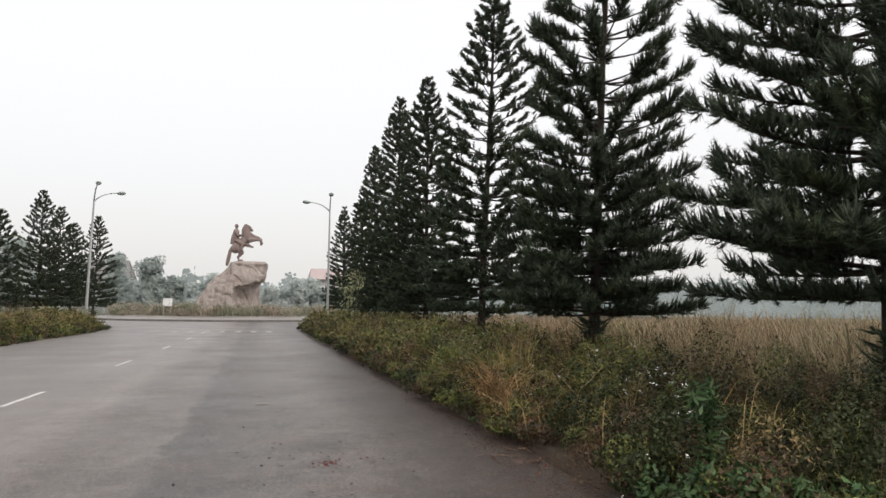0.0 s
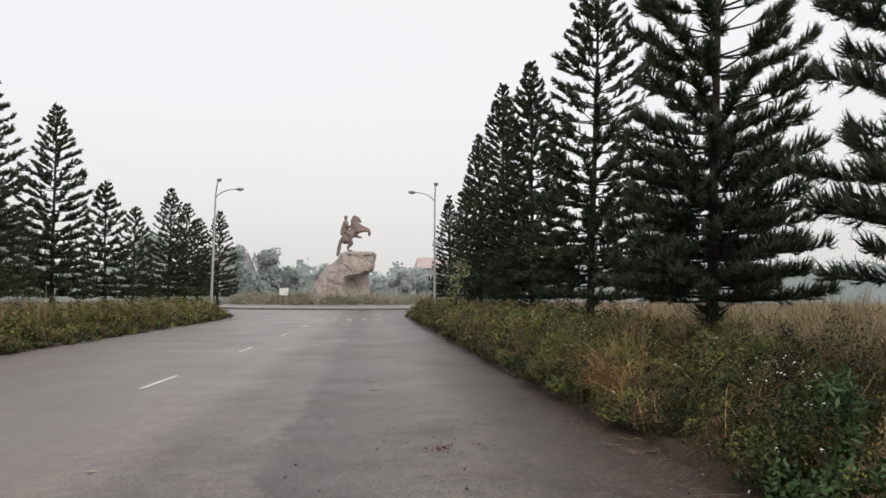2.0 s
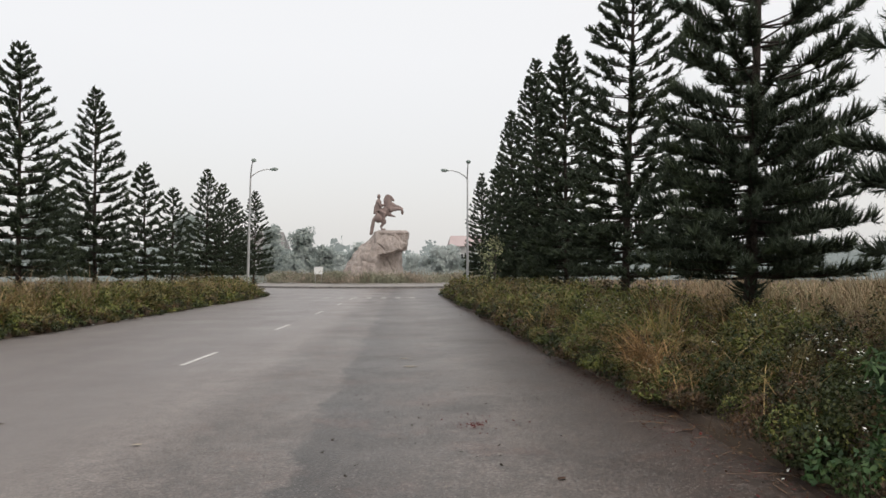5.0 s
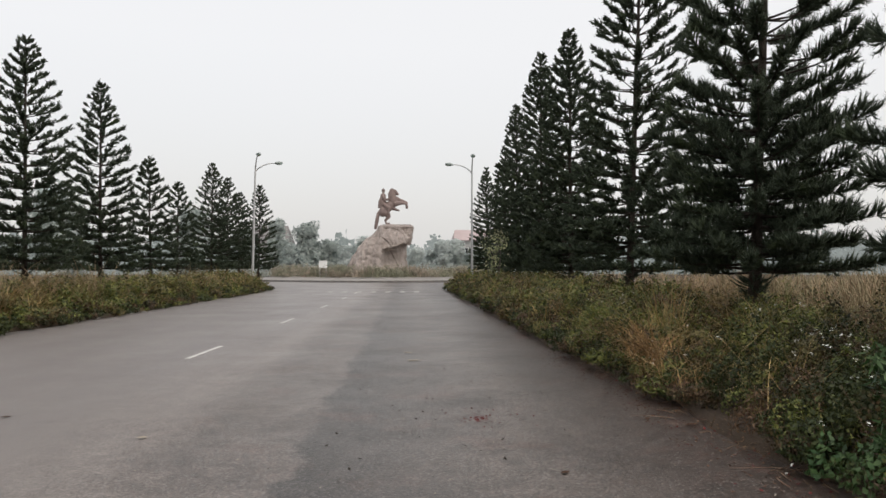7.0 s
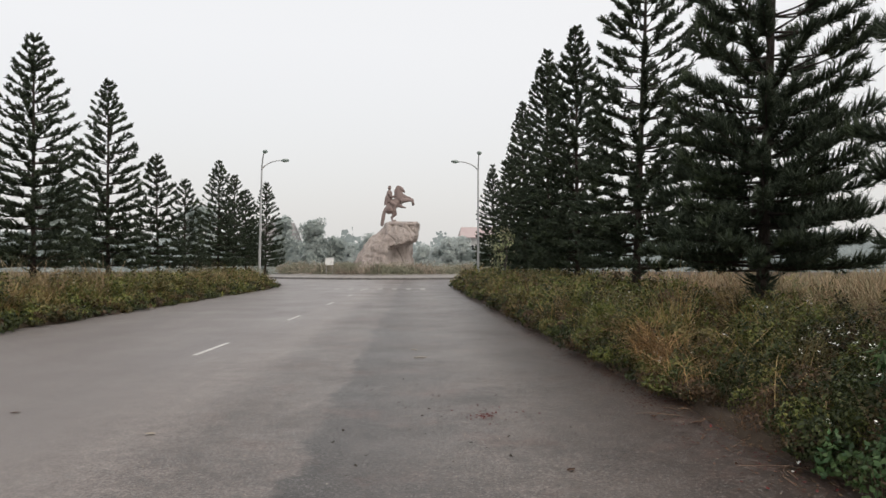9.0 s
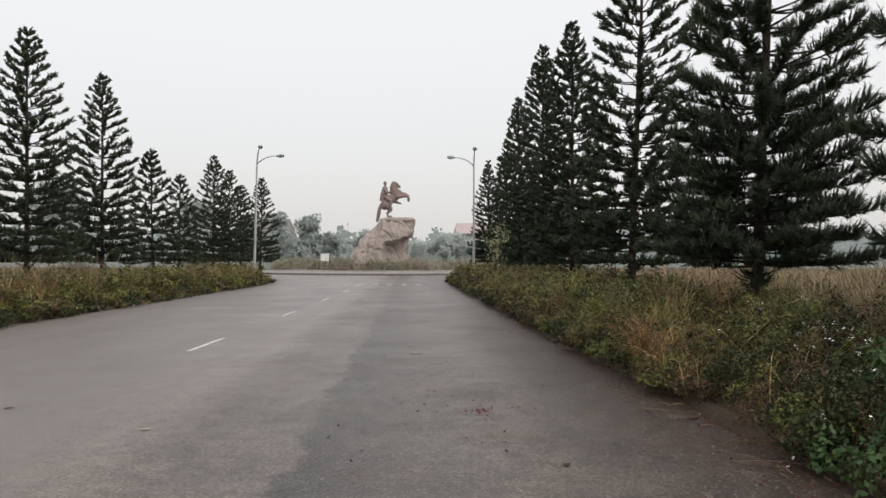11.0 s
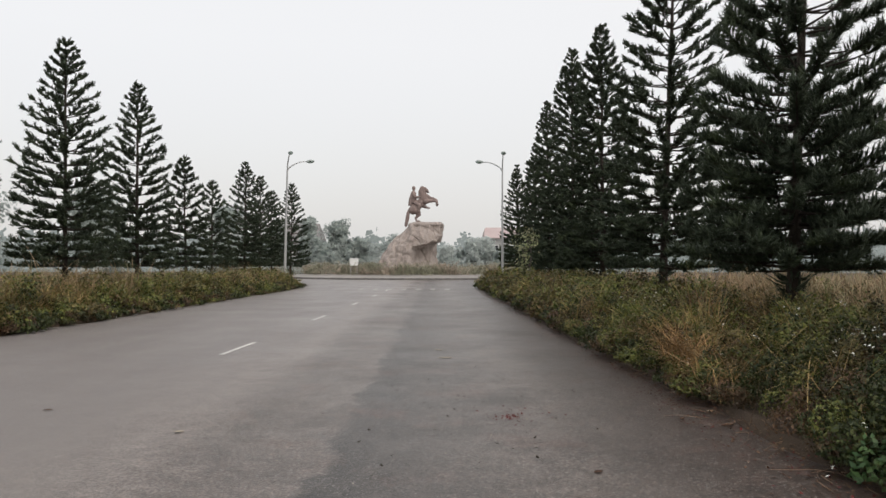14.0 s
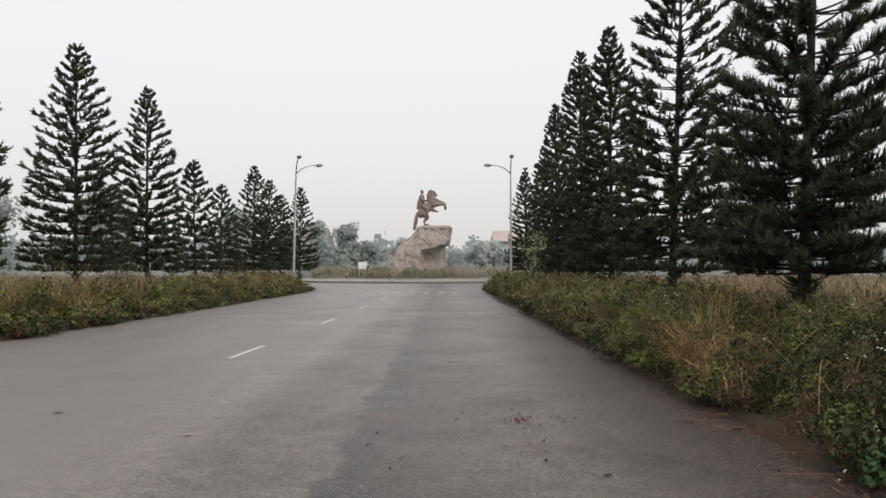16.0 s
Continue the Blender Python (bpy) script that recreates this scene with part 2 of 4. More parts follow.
def rock_stone():
    k = Mat("weathered_pink_grey_stone", 0.9, spec=0.3)
    big, small = k.noise(0.6), k.noise(4.0, 7.0, 0.7)
    runs = k.noise(1.0, 5.0, 0.65, k.scaled(2.6, 2.6, 0.22), 0.36, 0.64)
    tone = k.mix(big, (0.265, 0.220, 0.198), (0.43, 0.382, 0.352))
    tone = k.mix(k.math("MULTIPLY", small, 0.5), tone, (0.20, 0.165, 0.15))
    tone = k.mix(k.math("MULTIPLY", runs, 0.45), tone, (0.47, 0.42, 0.39))
    k.color(k.mix(k.math("MULTIPLY", k.noise(1.6, 6.0, 0.75, lo=0.57, hi=0.72), 0.4), tone, (0.17, 0.14, 0.125)))
    return k.bump(k.math("ADD", small, runs), 1.0, 0.06).m


M_STALK = two_tone("brown_weed_stalk", (0.065, 0.046, 0.033), (0.17, 0.125, 0.082), 5.0, 40.0)
M_ROCK = rock_stone()
M_STATUE = two_tone("weathered_red_brown_stone", (0.165, 0.122, 0.112), (0.29, 0.232, 0.217), 0.9, 6.0, 0.85, 0.6)
M_STEEL = two_tone("galvanised_pole", (0.36, 0.365, 0.37), (0.48, 0.485, 0.49), 1.0, 12.0, 0.5, 0.1)
M_HEAD = two_tone("grey_lamp_housing", (0.21, 0.25, 0.24), (0.31, 0.35, 0.335), 2.0, 20.0, 0.5, 0.1)
M_LENS = two_tone("clouded_lamp_glass", (0.30, 0.40, 0.36), (0.40, 0.52, 0.47), 6.0, 30.0, 0.25, 0.05, 0.5)
M_WHITE = two_tone("aged_white_paint", (0.62, 0.63, 0.62), (0.78, 0.79, 0.78), 0.7, 6.0, 0.7, 0.1)
M_WALL = two_tone("stained_pale_plaster", (0.36, 0.36, 0.36), (0.50, 0.50, 0.49), 0.3, 3.0, 0.9, 0.2)
M_ROOFG = two_tone("grey_roof_tiles", (0.16, 0.155, 0.155), (0.24, 0.235, 0.23), 0.5, 5.0, 0.85, 0.4)
# red tile colour lightened and greyed to carry the haze
M_ROOFR = two_tone("haze_paled_red_roof_tiles", (0.40, 0.32, 0.315), (0.46, 0.385, 0.38), 0.5, 5.0, 0.85, 0.4)
M_PANE = Mat("dark_window_glass", 0.08, spec=0.6).color((0.035, 0.04, 0.045)).m

# ---- building helpers ----
RNG = np.random.default_rng(7)


def raw(name, verts, faces, material, parent=None, smooth=False):
    """A mesh object from arrays of corners and faces (all faces of one size)."""
    verts, faces = np.asarray(verts, dtype=np.float32), np.asarray(faces, dtype=np.int32)
    me = bpy.data.meshes.new(name)
    size = faces.shape[1]
    me.vertices.add(len(verts))
    me.vertices.foreach_set("co", verts.ravel())
    me.loops.add(faces.size)
    me.loops.foreach_set("vertex_index", faces.ravel())
    me.polygons.add(len(faces))
    me.polygons.foreach_set("loop_start", np.arange(0, faces.size, size, dtype=np.int32))
    me.polygons.foreach_set("loop_total", np.full(len(faces), size, dtype=np.int32))
    if smooth:
        me.polygons.foreach_set("use_smooth", np.ones(len(faces), dtype=bool))
    me.materials.append(material)
    me.update(calc_edges=True)
    ob = new(name, me)
    if parent:
        ob.parent = parent
    return ob


def part(name, bm, material, parent=None, label="", smooth=False):
    me = bpy.data.meshes.new(name)
    bmesh.ops.recalc_face_normals(bm, faces=bm.faces[:])
    bm.to_mesh(me)
    bm.free()
    me.materials.append(material)
    if smooth:
        for p in me.polygons:
            p.use_smooth = True
    ob = new(name, me)
    if parent:
        ob.parent = parent
    if label:
        ob["label"] = label
    return ob


def thing(name, x, y, z, label, category, group="", kind="", turn=0):
    ob = new(name)
    ob.empty_display_size = 0.2
    ob.matrix_basis = pose(x, y, z, 0, 0, turn)
    return tagged(ob, label, category, group, kind)


def box(bm, x0, x1, y0, y1, z0, z1, bevel=0.0):
    made = bmesh.ops.create_cube(bm, size=1.0, matrix=Matrix.Translation(((x0 + x1) / 2, (y0 + y1) / 2, (z0 + z1) / 2)) @ Matrix.Diagonal((x1 - x0, y1 - y0, z1 - z0, 1)))
    if bevel:
        edges = list({e for v in made["verts"] for e in v.link_edges})
        bmesh.ops.bevel(bm, geom=edges, offset=bevel, segments=2, affect="EDGES", profile=0.7)
    return bm


def tubes(paths, radii, sides=6):
    """Tapered tubes along paths; arrays of corners and four-sided faces."""
    V, F, at = [], [], 0
    ang = np.arange(sides) * 2 * np.pi / sides
    for path, rad in zip(paths, radii):
        path, rad = np.asarray(path, float), np.asarray(rad, float)
        tan = np.gradient(path, axis=0)
        tan /= np.linalg.norm(tan, axis=1, keepdims=True) + 1e-9
        ref = np.where(np.abs(tan[:, 2:3]) > 0.9, np.array([[1.0, 0, 0]]), np.array([[0, 0, 1.0]]))
        a = np.cross(tan, ref)
        a /= np.linalg.norm(a, axis=1, keepdims=True) + 1e-9
        b = np.cross(tan, a)
        ring = path[:, None] + rad[:, None, None] * (np.cos(ang)[None, :, None] * a[:, None] + np.sin(ang)[None, :, None] * b[:, None])
        n = len(path)
        V.append(ring.reshape(-1, 3))
        i, j = np.meshgrid(np.arange(n - 1), np.arange(sides), indexing="ij")
        p, q = i * sides + j, i * sides + (j + 1) % sides
        F.append(at + np.stack([p, q, q + sides, p + sides], -1).reshape(-1, 4))
        at += n * sides
    return np.concatenate(V), np.concatenate(F)


def unit(v):
    return v / (np.linalg.norm(v, axis=-1, keepdims=True) + 1e-9)


def needles(rng, p0, way, lift, length, count, size, width):
    """Bristles round the axes that start at p0 and bend upwards: one sliver each."""
    n = len(p0)
    k = np.repeat(np.arange(n), count)
    s = np.tile((np.arange(count) + 0.5) / count, n) + rng.uniform(-0.5, 0.5, n * count) / count
    up = np.array([0, 0, 1.0])
    bend = (lift * length)[k, None] * up
    pos = p0[k] + way[k] * (length[k] * s)[:, None] + bend * (s**2)[:, None]
    tan = unit(way[k] * length[k, None] + 2 * bend * s[:, None])
    r = unit(np.cross(tan, unit(rng.normal(size=(n * count, 3)))))
    out = unit(tan * rng.uniform(0.45, 1.1, (n * count, 1)) + r * 0.85 + up * 0.15)
    ln = size * rng.uniform(0.7, 1.25, (n * count, 1)) * (1 - 0.2 * s[:, None] ** 3)
    side = unit(np.cross(out, unit(rng.normal(size=(n * count, 3))))) * width
    V = np.stack([pos - side, pos + side, pos + out * ln], 1).reshape(-1, 3)
    return V, np.arange(len(V)).reshape(-1, 3)


def pine(x, y, height, radius, seed, detail=1.0, base=1.5, lean=(0.0, 0.0), bare=0.3, pointed=0.42, dense=1.0, thick=0.33, label=""):
    """An araucaria pine: straight trunk, whorls of limbs, bristly upswept branchlets."""
    rng = np.random.default_rng(seed)
    tree = thing("pine_tree", x, y, 0.08, label, "tree", "pines along the road", turn=0)
    zs = np.linspace(-0.1, height, 22)
    wob = np.cumsum(rng.normal(0, 0.012, (22, 2)), axis=0)

    def axis_at(z):
        f = np.clip(z / height, 0, 1)
        return np.stack([np.interp(z, zs, wob[:, 0]) + lean[0] * f, np.interp(z, zs, wob[:, 1]) + lean[1] * f, z], -1)

    girth = 0.0088 * height
    rad = girth * (1 - zs / height) ** 0.85 + 0.012 + 0.75 * girth * np.exp(-np.maximum(zs, 0) / 0.7)
    close = detail >= 1.3
    limbs, limb_r, P, W, LIFT, LEN = [], [], [], [], [], []
    z = base
    while z < height - 0.12:
        u = (height - z) / height
        full = dense * (1.0 + 0.45 * min(1.0, max(0.0, u - thick) * 5) + 0.6 * min(1.0, max(0.0, u - 0.58) * 6))
        reach = radius * min(1.0, (u / pointed) ** 0.78) * (1.0 + 0.46 * (u - 0.5))
        count = int(round(rng.uniform(6.0, 8.0) * full**0.35 if close else rng.uniform(6.0, 8.5) * full**0.6)) if u > 0.08 else 4
        turn = rng.uniform(0, 6.28)
        for i in range(count):
            a = turn + i * 6.283 / count + rng.normal(0, 0.14)
            ln = max(0.10, reach * rng.uniform(0.80, 1.12))
            if u > 0.3 and rng.random() < 0.07:
                ln *= 0.55
            rise = max(0.05, 0.74 - 1.45 * u) + rng.normal(0, 0.06) if u < 0.70 else -0.06 + rng.normal(0, 0.07)
            out = np.array([math.cos(a), math.sin(a), 0.0])
            s = np.linspace(0, 1, 7)
            curl = (0.20 + 0.14 * rng.random()) * (1.0 if u < 0.6 else 0.6 if u < 0.74 else 0.3)
            p = axis_at(np.array([z + rng.normal(0, 0.04)]))[0] + out * (ln * s)[:, None]
            p[:, 2] += ln * (rise * s * (1 - 0.35 * s) + curl * s**2.6)
            limbs.append(p)
            limb_r.append(np.linspace(0.012 + 0.010 * ln, 0.005, 7))
            start = bare * min(1.0, max(0.15, 3.0 * u)) if u < 0.58 else 0.22
            m = max(7, int((2.15 if close else 1.0) * min(1.1, full) ** 0.5 * (7 + 17.0 * ln) * (0.74 + 0.26 * detail)))
            t = np.sort(np.concatenate([start + (1 - start) * rng.random(m - 5) ** 0.85, rng.uniform(0.93, 1.0, 5)]))
            q = np.stack([np.interp(t, s, p[:, k]) for k in range(3)], 1)
            side = np.array([-out[1], out[0], 0.0])
            sgn = np.where(np.arange(m) % 2 == 0, 1.0, -1.0)[:, None]
            fan = t[:, None] > 0.9
            spread = rng.uniform(0.15, 0.95, (m, 1)) * np.where(fan, 0.5, 1.0)
            if close:
                w = unit(out * rng.uniform(0.15, 0.75, (m, 1)) + side * sgn * spread * 0.9 + np.array([0, 0, 1.0]) * (rise * 0.4 + rng.normal(0.24, 0.32, (m, 1))))
            else:
                w = unit(out * rng.uniform(0.4, 1.0, (m, 1)) + side * sgn * spread * 0.75 + np.array([0, 0, 1.0]) * (rise * 0.6 + rng.normal(0.20, 0.24, (m, 1))))
            P.append(q)
            W.append(w)
            LIFT.append(rng.uniform(0.25, 0.6, m) * (1.0 if close else 0.6))
            LEN.append((0.20 if close else 0.11 + 0.075 * min(ln, 1.8)) * rng.uniform(0.75, 1.3, m))
        z += (0.22 + 0.24 * min(1.0, u * 2.2)) / full ** (0.5 if close and u < 0.42 else 0.95 if close else 0.55) * rng.uniform(0.86, 1.14)
    # leader at the tip and a few shoots at the foot
    P.append(axis_at(np.array([height - 0.25] * 5)))
    W.append(unit(np.concatenate([rng.normal(0, 0.5, (5, 2)), np.ones((5, 1))], 1)))
    LIFT.append(np.full(5, 0.2))
    LEN.append(np.array([0.30, 0.2, 0.2, 0.18, 0.18]))
    k = 110 if close else 24
    P.append(axis_at(rng.uniform(0.55, 1.30, k)))
    W.append(unit(np.concatenate([rng.normal(0, 1, (k, 2)), rng.uniform(-0.2, 0.5, (k, 1))], 1)))
    LIFT.append(rng.uniform(0.1, 0.4, k))
    LEN.append(rng.uniform(0.12, 0.5, k))
    P, W, LIFT, LEN = np.concatenate(P), np.concatenate(W), np.concatenate(LIFT), np.concatenate(LEN)
    v, f = tubes([axis_at(zs)], [rad], 10)
    v3, f3 = tubes(limbs, limb_r, 4)
    raw("trunk", np.concatenate([v, v3]), np.concatenate([f, f3 + len(v)]), M_BARK, tree, True)
    bristles = 28 if close else int(5 + 9 * detail)
    v1, f1 = needles(rng, P, W, LIFT, LEN, bristles, 0.085 if close else 0.10, 0.0046 if close else 0.0255 / (0.5 + detail) + 0.002)
    # the woody core of each branchlet, thick with scale leaves
    ang = np.array([0, 2.094, 4.189])
    a = unit(np.cross(W, np.array([0.0, 0, 1])) + 1e-4)
    b = np.cross(W, a)
    tip = P + W * LEN[:, None] + np.array([0, 0, 1.0]) * (LIFT * LEN)[:, None]
    midp = P + W * (LEN * 0.6)[:, None] + np.array([0, 0, 1.0]) * (LIFT * LEN * 0.36)[:, None]
    core = 0.018 if close else 0.026
    ring = midp[:, None] + 1.2 * core * (np.cos(ang)[None, :, None] * a[:, None] + np.sin(ang)[None, :, None] * b[:, None])
    v2 = np.concatenate([P[:, None], ring, tip[:, None]], 1).reshape(-1, 3)
    pat = np.array([[0, 2, 1], [0, 3, 2], [0, 1, 3], [1, 2, 4], [2, 3, 4], [3, 1, 4]])
    f2 = (np.arange(len(P))[:, None, None] * 5 + pat[None]).reshape(-1, 3)
    raw("crown", np.concatenate([v1, v2]), np.concatenate([f1, f2 + len(v1)]), M_PINE, tree)
    return tree


def leaves(rng, pos, size, flat=0.5, slim=0.45, facing=None):
    """Pointed four-cornered leaves, slightly folded, one at each place, turned towards facing."""
    n = len(pos)
    base = np.array([0, 0, 1.0]) if facing is None else facing
    nor = unit(unit(rng.normal(size=(n, 3))) * (1 - flat) + base * flat)
    way = unit(np.cross(nor, unit(rng.normal(size=(n, 3)))) + np.array([0, 0, 0.15]))
    side = unit(np.cross(way, nor))
    ln = (size * rng.uniform(0.6, 1.3, n))[:, None]
    fold = unit(np.cross(side, way)) * ln * 0.12
    V = np.stack([pos, pos + way * ln * 0.45 + side * ln * slim * 0.5 - fold, pos + way * ln, pos + way * ln * 0.45 - side * ln * slim * 0.5 - fold], 1).reshape(-1, 3)
    return V, np.arange(len(V)).reshape(-1, 4)


def blades(rng, root, height, width, bend=0.5):
    """Arching grass blades: strips of three joined pieces."""
    n = len(root)
    a = rng.uniform(0, 6.283, n)
    out = np.stack([np.cos(a), np.sin(a), np.zeros(n)], 1)
    side = np.stack([-np.sin(a + rng.normal(0, 0.6, n)), np.cos(a), np.zeros(n)], 1)
    h = (height * rng.uniform(0.55, 1.15, n))[:, None]
    b = (bend * rng.uniform(0.5, 1.35, n))[:, None]
    rows = []
    for s, w in ((0.0, 0.8), (0.4, 1.0), (0.75, 0.75), (1.0, 0.12)):
        c = root + np.array([0, 0, 1.0]) * h * (s - 0.45 * b * s**2.5) + out * h * b * s**2
        rows += [c - side * width * w * 0.5, c + side * width * w * 0.5]
    V = np.stack(rows, 1).reshape(-1, 3)
    pat = np.array([[0, 1, 3, 2], [2, 3, 5, 4], [4, 5, 7, 6]])
    return V, (np.arange(n)[:, None, None] * 8 + pat[None]).reshape(-1, 4)


def lump(x, y, scale, seed):
    """Smooth random relief between about -1 and 1."""
    r = np.random.default_rng(seed)
    out = np.zeros_like(x)
    for k in range(7):
        a, ph, f = r.uniform(0, 6.28), r.uniform(0, 6.28), r.uniform(0.6, 2.0) / scale
        out += np.sin((x * np.cos(a) + y * np.sin(a)) * f * 2.2 + ph)
    return out / 3.2


# ---- the ground, the road and its verges ----
LEFT_EDGE, RIGHT_EDGE, ISLE_X, ISLE_Y, ISLE_R, RING_R = -9.7, 2.95, -3.0, 93.0, 18.0, 33.0

bm = bmesh.new()
bmesh.ops.create_circle(bm, cap_ends=True, segments=96, radius=2500)
ground = part("ground", bm, M_FIELD)
ground.location.z = -0.06
tagged(ground, "flat dry brown field ground reaching the horizon", "ground", kind="structure")

bm = bmesh.new()
bmesh.ops.create_grid(bm, x_segments=40, y_segments=60, size=1.0, matrix=Matrix.Translation((-3, 45, 0)) @ Matrix.Diagonal((80, 100, 1, 1)))
road = part("road", bm, M_ROAD)
tagged(road, "worn grey asphalt road with a darker damp near lane", "road", kind="structure")


def verge(name, sign, edge, label):
    """A raised soil verge: follows the road, turns round the corner and along the roundabout."""
    outer = []
    for y in np.arange(-40.0, 46.1, 1.0):
        outer.append((edge + (0.008 * (y - 14) if sign < 0 else 0.20 * min(1.0, max(0.0, (11.5 - y) / 4.0))) + 0.10 * math.sin(y * 1.7) + 0.08 * math.sin(y * 0.63 + 1), y))
    if sign < 0:
        edge += 0.256
    corner = (edge + sign * 13.0, 46.0)
    for a in np.linspace(0.0, 1.0, 14)[1:]:
        th = a * radians(62)
        outer.append((corner[0] - sign * 13.0 * math.cos(th), corner[1] + 13.0 * math.sin(th)))
    x0, y0 = outer[-1]
    a0 = math.atan2(y0 - ISLE_Y, sign * (x0 - ISLE_X))
    r0 = math.hypot(x0 - ISLE_X, y0 - ISLE_Y)
    for a in np.linspace(a0, radians(90), 30)[1:]:
        r = r0 + (RING_R - r0) * min(1, (a - a0) * 2)
        outer.append((ISLE_X + sign * r * math.cos(a), ISLE_Y + r * math.sin(a)))
    outer += [(ISLE_X, 144.8), (ISLE_X + sign * 82.9, 144.8), (ISLE_X + sign * 82.9, -40.0)]
    b = bmesh.new()
    low = [b.verts.new((x, y, -0.02)) for x, y in outer]
    high = [b.verts.new((x + sign * 0.10, y, 0.11)) for x, y in outer]
    n = len(outer)
    for i in range(n):
        b.faces.new((low[i], low[(i + 1) % n], high[(i + 1) % n], high[i]))
    top = b.faces.new(high)
    bmesh.ops.triangulate(b, faces=[top])
    return tagged(part(name, b, M_SOIL), label, "verge", kind="structure")


verge("ground_verge_right", 1, RIGHT_EDGE, "damp brown soil verge under the weeds and pines")
verge("ground_verge_left", -1, LEFT_EDGE, "damp brown soil verge under the roadside grass")

# lane dashes along the middle of the road
bm = bmesh.new()
box(bm, -0.043, 0.043, -0.96, 0.96, -0.004, 0.005)
first = None
for i in range(0, 5):
    y = 13.36 + 7.65 * i
    x = -3.79 + 0.034 * (y - 13.36) - 0.00046 * (y - 13.36) ** 2
    if first is None:
        first = part("lane_marking", bm, M_PAINT)
        tagged(first, "worn white painted dash on the asphalt", "road marking", "lane dashes", "structure")
        first.matrix_basis = pose(x, y, 0.004, 0, 0, -2.2 + 0.35 * i)
    else:
        copy_thing(first, pose(x, y, 0.004, 0, 0, -2.2 + 0.35 * i))
# crossing stripes at the mouth of the road
bm = bmesh.new()
box(bm, -0.16, 0.16, -1.2, 1.2, -0.004, 0.005)
first = part("crossing_stripe", bm, M_FADED)
tagged(first, "short white stripe of a worn pedestrian crossing", "road marking", "crossing stripes", "structure")
first.matrix_basis = pose(-5.0, 45.7, 0.004)
for i in range(1, 7):
    copy_thing(first, pose(-5.0 + 0.945 * i, 45.7 + 0.02 * i, 0.004))

# ---- the roundabout island ----
isle = thing("ground_island", ISLE_X, ISLE_Y, 0, "round raised island with a concrete kerb and paved rim", "traffic island", kind="structure")
bm = bmesh.new()
prof = [(ISLE_R - 0.26, 0.17), (ISLE_R - 3.2, 0.42), (ISLE_R - 3.6, 0.55), (8.0, 0.9), (0.01, 1.1)]
rings = []
for r, z in prof:
    rings.append([bm.verts.new((r * math.cos(a), r * math.sin(a), z)) for a in np.linspace(0, 2 * math.pi, 97)[:-1]])
for a, b in zip(rings, rings[1:]):
    for i in range(96):
        bm.faces.new((a[i], a[(i + 1) % 96], b[(i + 1) % 96], b[i]))
part("paved_rim", bm, M_PAVE, isle, "pale concrete paving sloping up to the weeds")
bm = bmesh.new()
box(bm, -0.13, 0.13, -0.49, 0.49, 0.0, 0.2, 0.03)
kerb0 = part("kerb_stone", bm, M_KERB, isle)
kerb0.matrix_basis = pose(ISLE_R * math.cos(-1.57) - 0, ISLE_R * math.sin(-1.57), 0, 0, 0, -90)
count = int(2 * math.pi * ISLE_R / 1.0)
for i in range(1, count):
    a = -math.pi / 2 + 2 * math.pi * i / count
    k = new("kerb_stone", kerb0.data)
    k.parent = isle
    k.matrix_basis = pose(ISLE_R * math.cos(a), ISLE_R * math.sin(a), 0, 0, 0, math.degrees(a))


def rock():
    """The leaning boulder: a long slope on one side, an overhanging brow on the other."""
    levels = [(-0.3, -5.2, 3.5, 4.3), (0.9, -4.95, 3.1, 4.0), (2.2, -4.3, 2.95, 3.7), (3.3, -3.5, 2.9, 3.4), (3.8, -3.0, 3.0, 3.2),
              (4.2, -2.7, 3.5, 3.1), (4.7, -2.2, 3.75, 2.9), (5.3, -1.6, 3.85, 2.6), (5.9, -1.2, 3.85, 2.3), (6.35, -0.8, 3.8, 2.0), (6.58, -0.3, 3.5, 1.6), (6.6, 0.9, 2.6, 0.6)]
    b = bmesh.new()
    n, last = 40, None
    for z, x0, x1, d in levels:
        c, half = (x0 + x1) / 2, (x1 - x0) / 2
        ring = []
        for i in range(n):
            a = 2 * math.pi * i / n
            ca, sa = math.cos(a), math.sin(a)
            q = 0.62
            ring.append(b.verts.new((c + half * math.copysign(abs(ca) ** q, ca), d * math.copysign(abs(sa) ** q, sa), z)))
        if last:
            for i in range(n):
                b.faces.new((last[i], last[(i + 1) % n], ring[(i + 1) % n], ring[i]))
        last = ring
    b.faces.new(last)
    bmesh.ops.triangulate(b, faces=b.faces[:])
    bmesh.ops.subdivide_edges(b, edges=b.edges[:], cuts=3, use_grid_fill=True)
    b.normal_update()
    for v in b.verts:
        p = v.co
        big = noise.noise(p * 0.42 + Vector((3, 1, 7))) * 0.45
        ridge = abs(noise.noise(Vector((p.x * 0.8, p.y * 0.8, p.z * 0.28)))) * 0.55
        small = noise.fractal(p * 1.3, 0.9, 2.0, 5) * 0.13
        crack = -0.22 * max(0.0, 0.10 - abs(noise.noise(Vector((p.x * 0.5 + p.z * 0.35, p.y * 0.5, p.z * 0.4)) + Vector((8, 2, 4))))) / 0.10
        calm = 0.35 if p.z > 6.2 else 1.0
        v.co += v.normal * (0.6 * big - ridge + small + crack + 0.12) * calm
        # the sheer hewn face under the brow
        brow = 3.9 + 0.55 * (3.2 - p.x) * -0.35 + 0.3 * noise.noise(p * 0.9)
        if p.y < 0 and p.x > -0.3 and p.z < brow:
            v.co.y += 1.7 * min(1.0, (p.x + 0.3) / 0.4) * min(1.0, (brow - p.z) / 0.22)
    return b


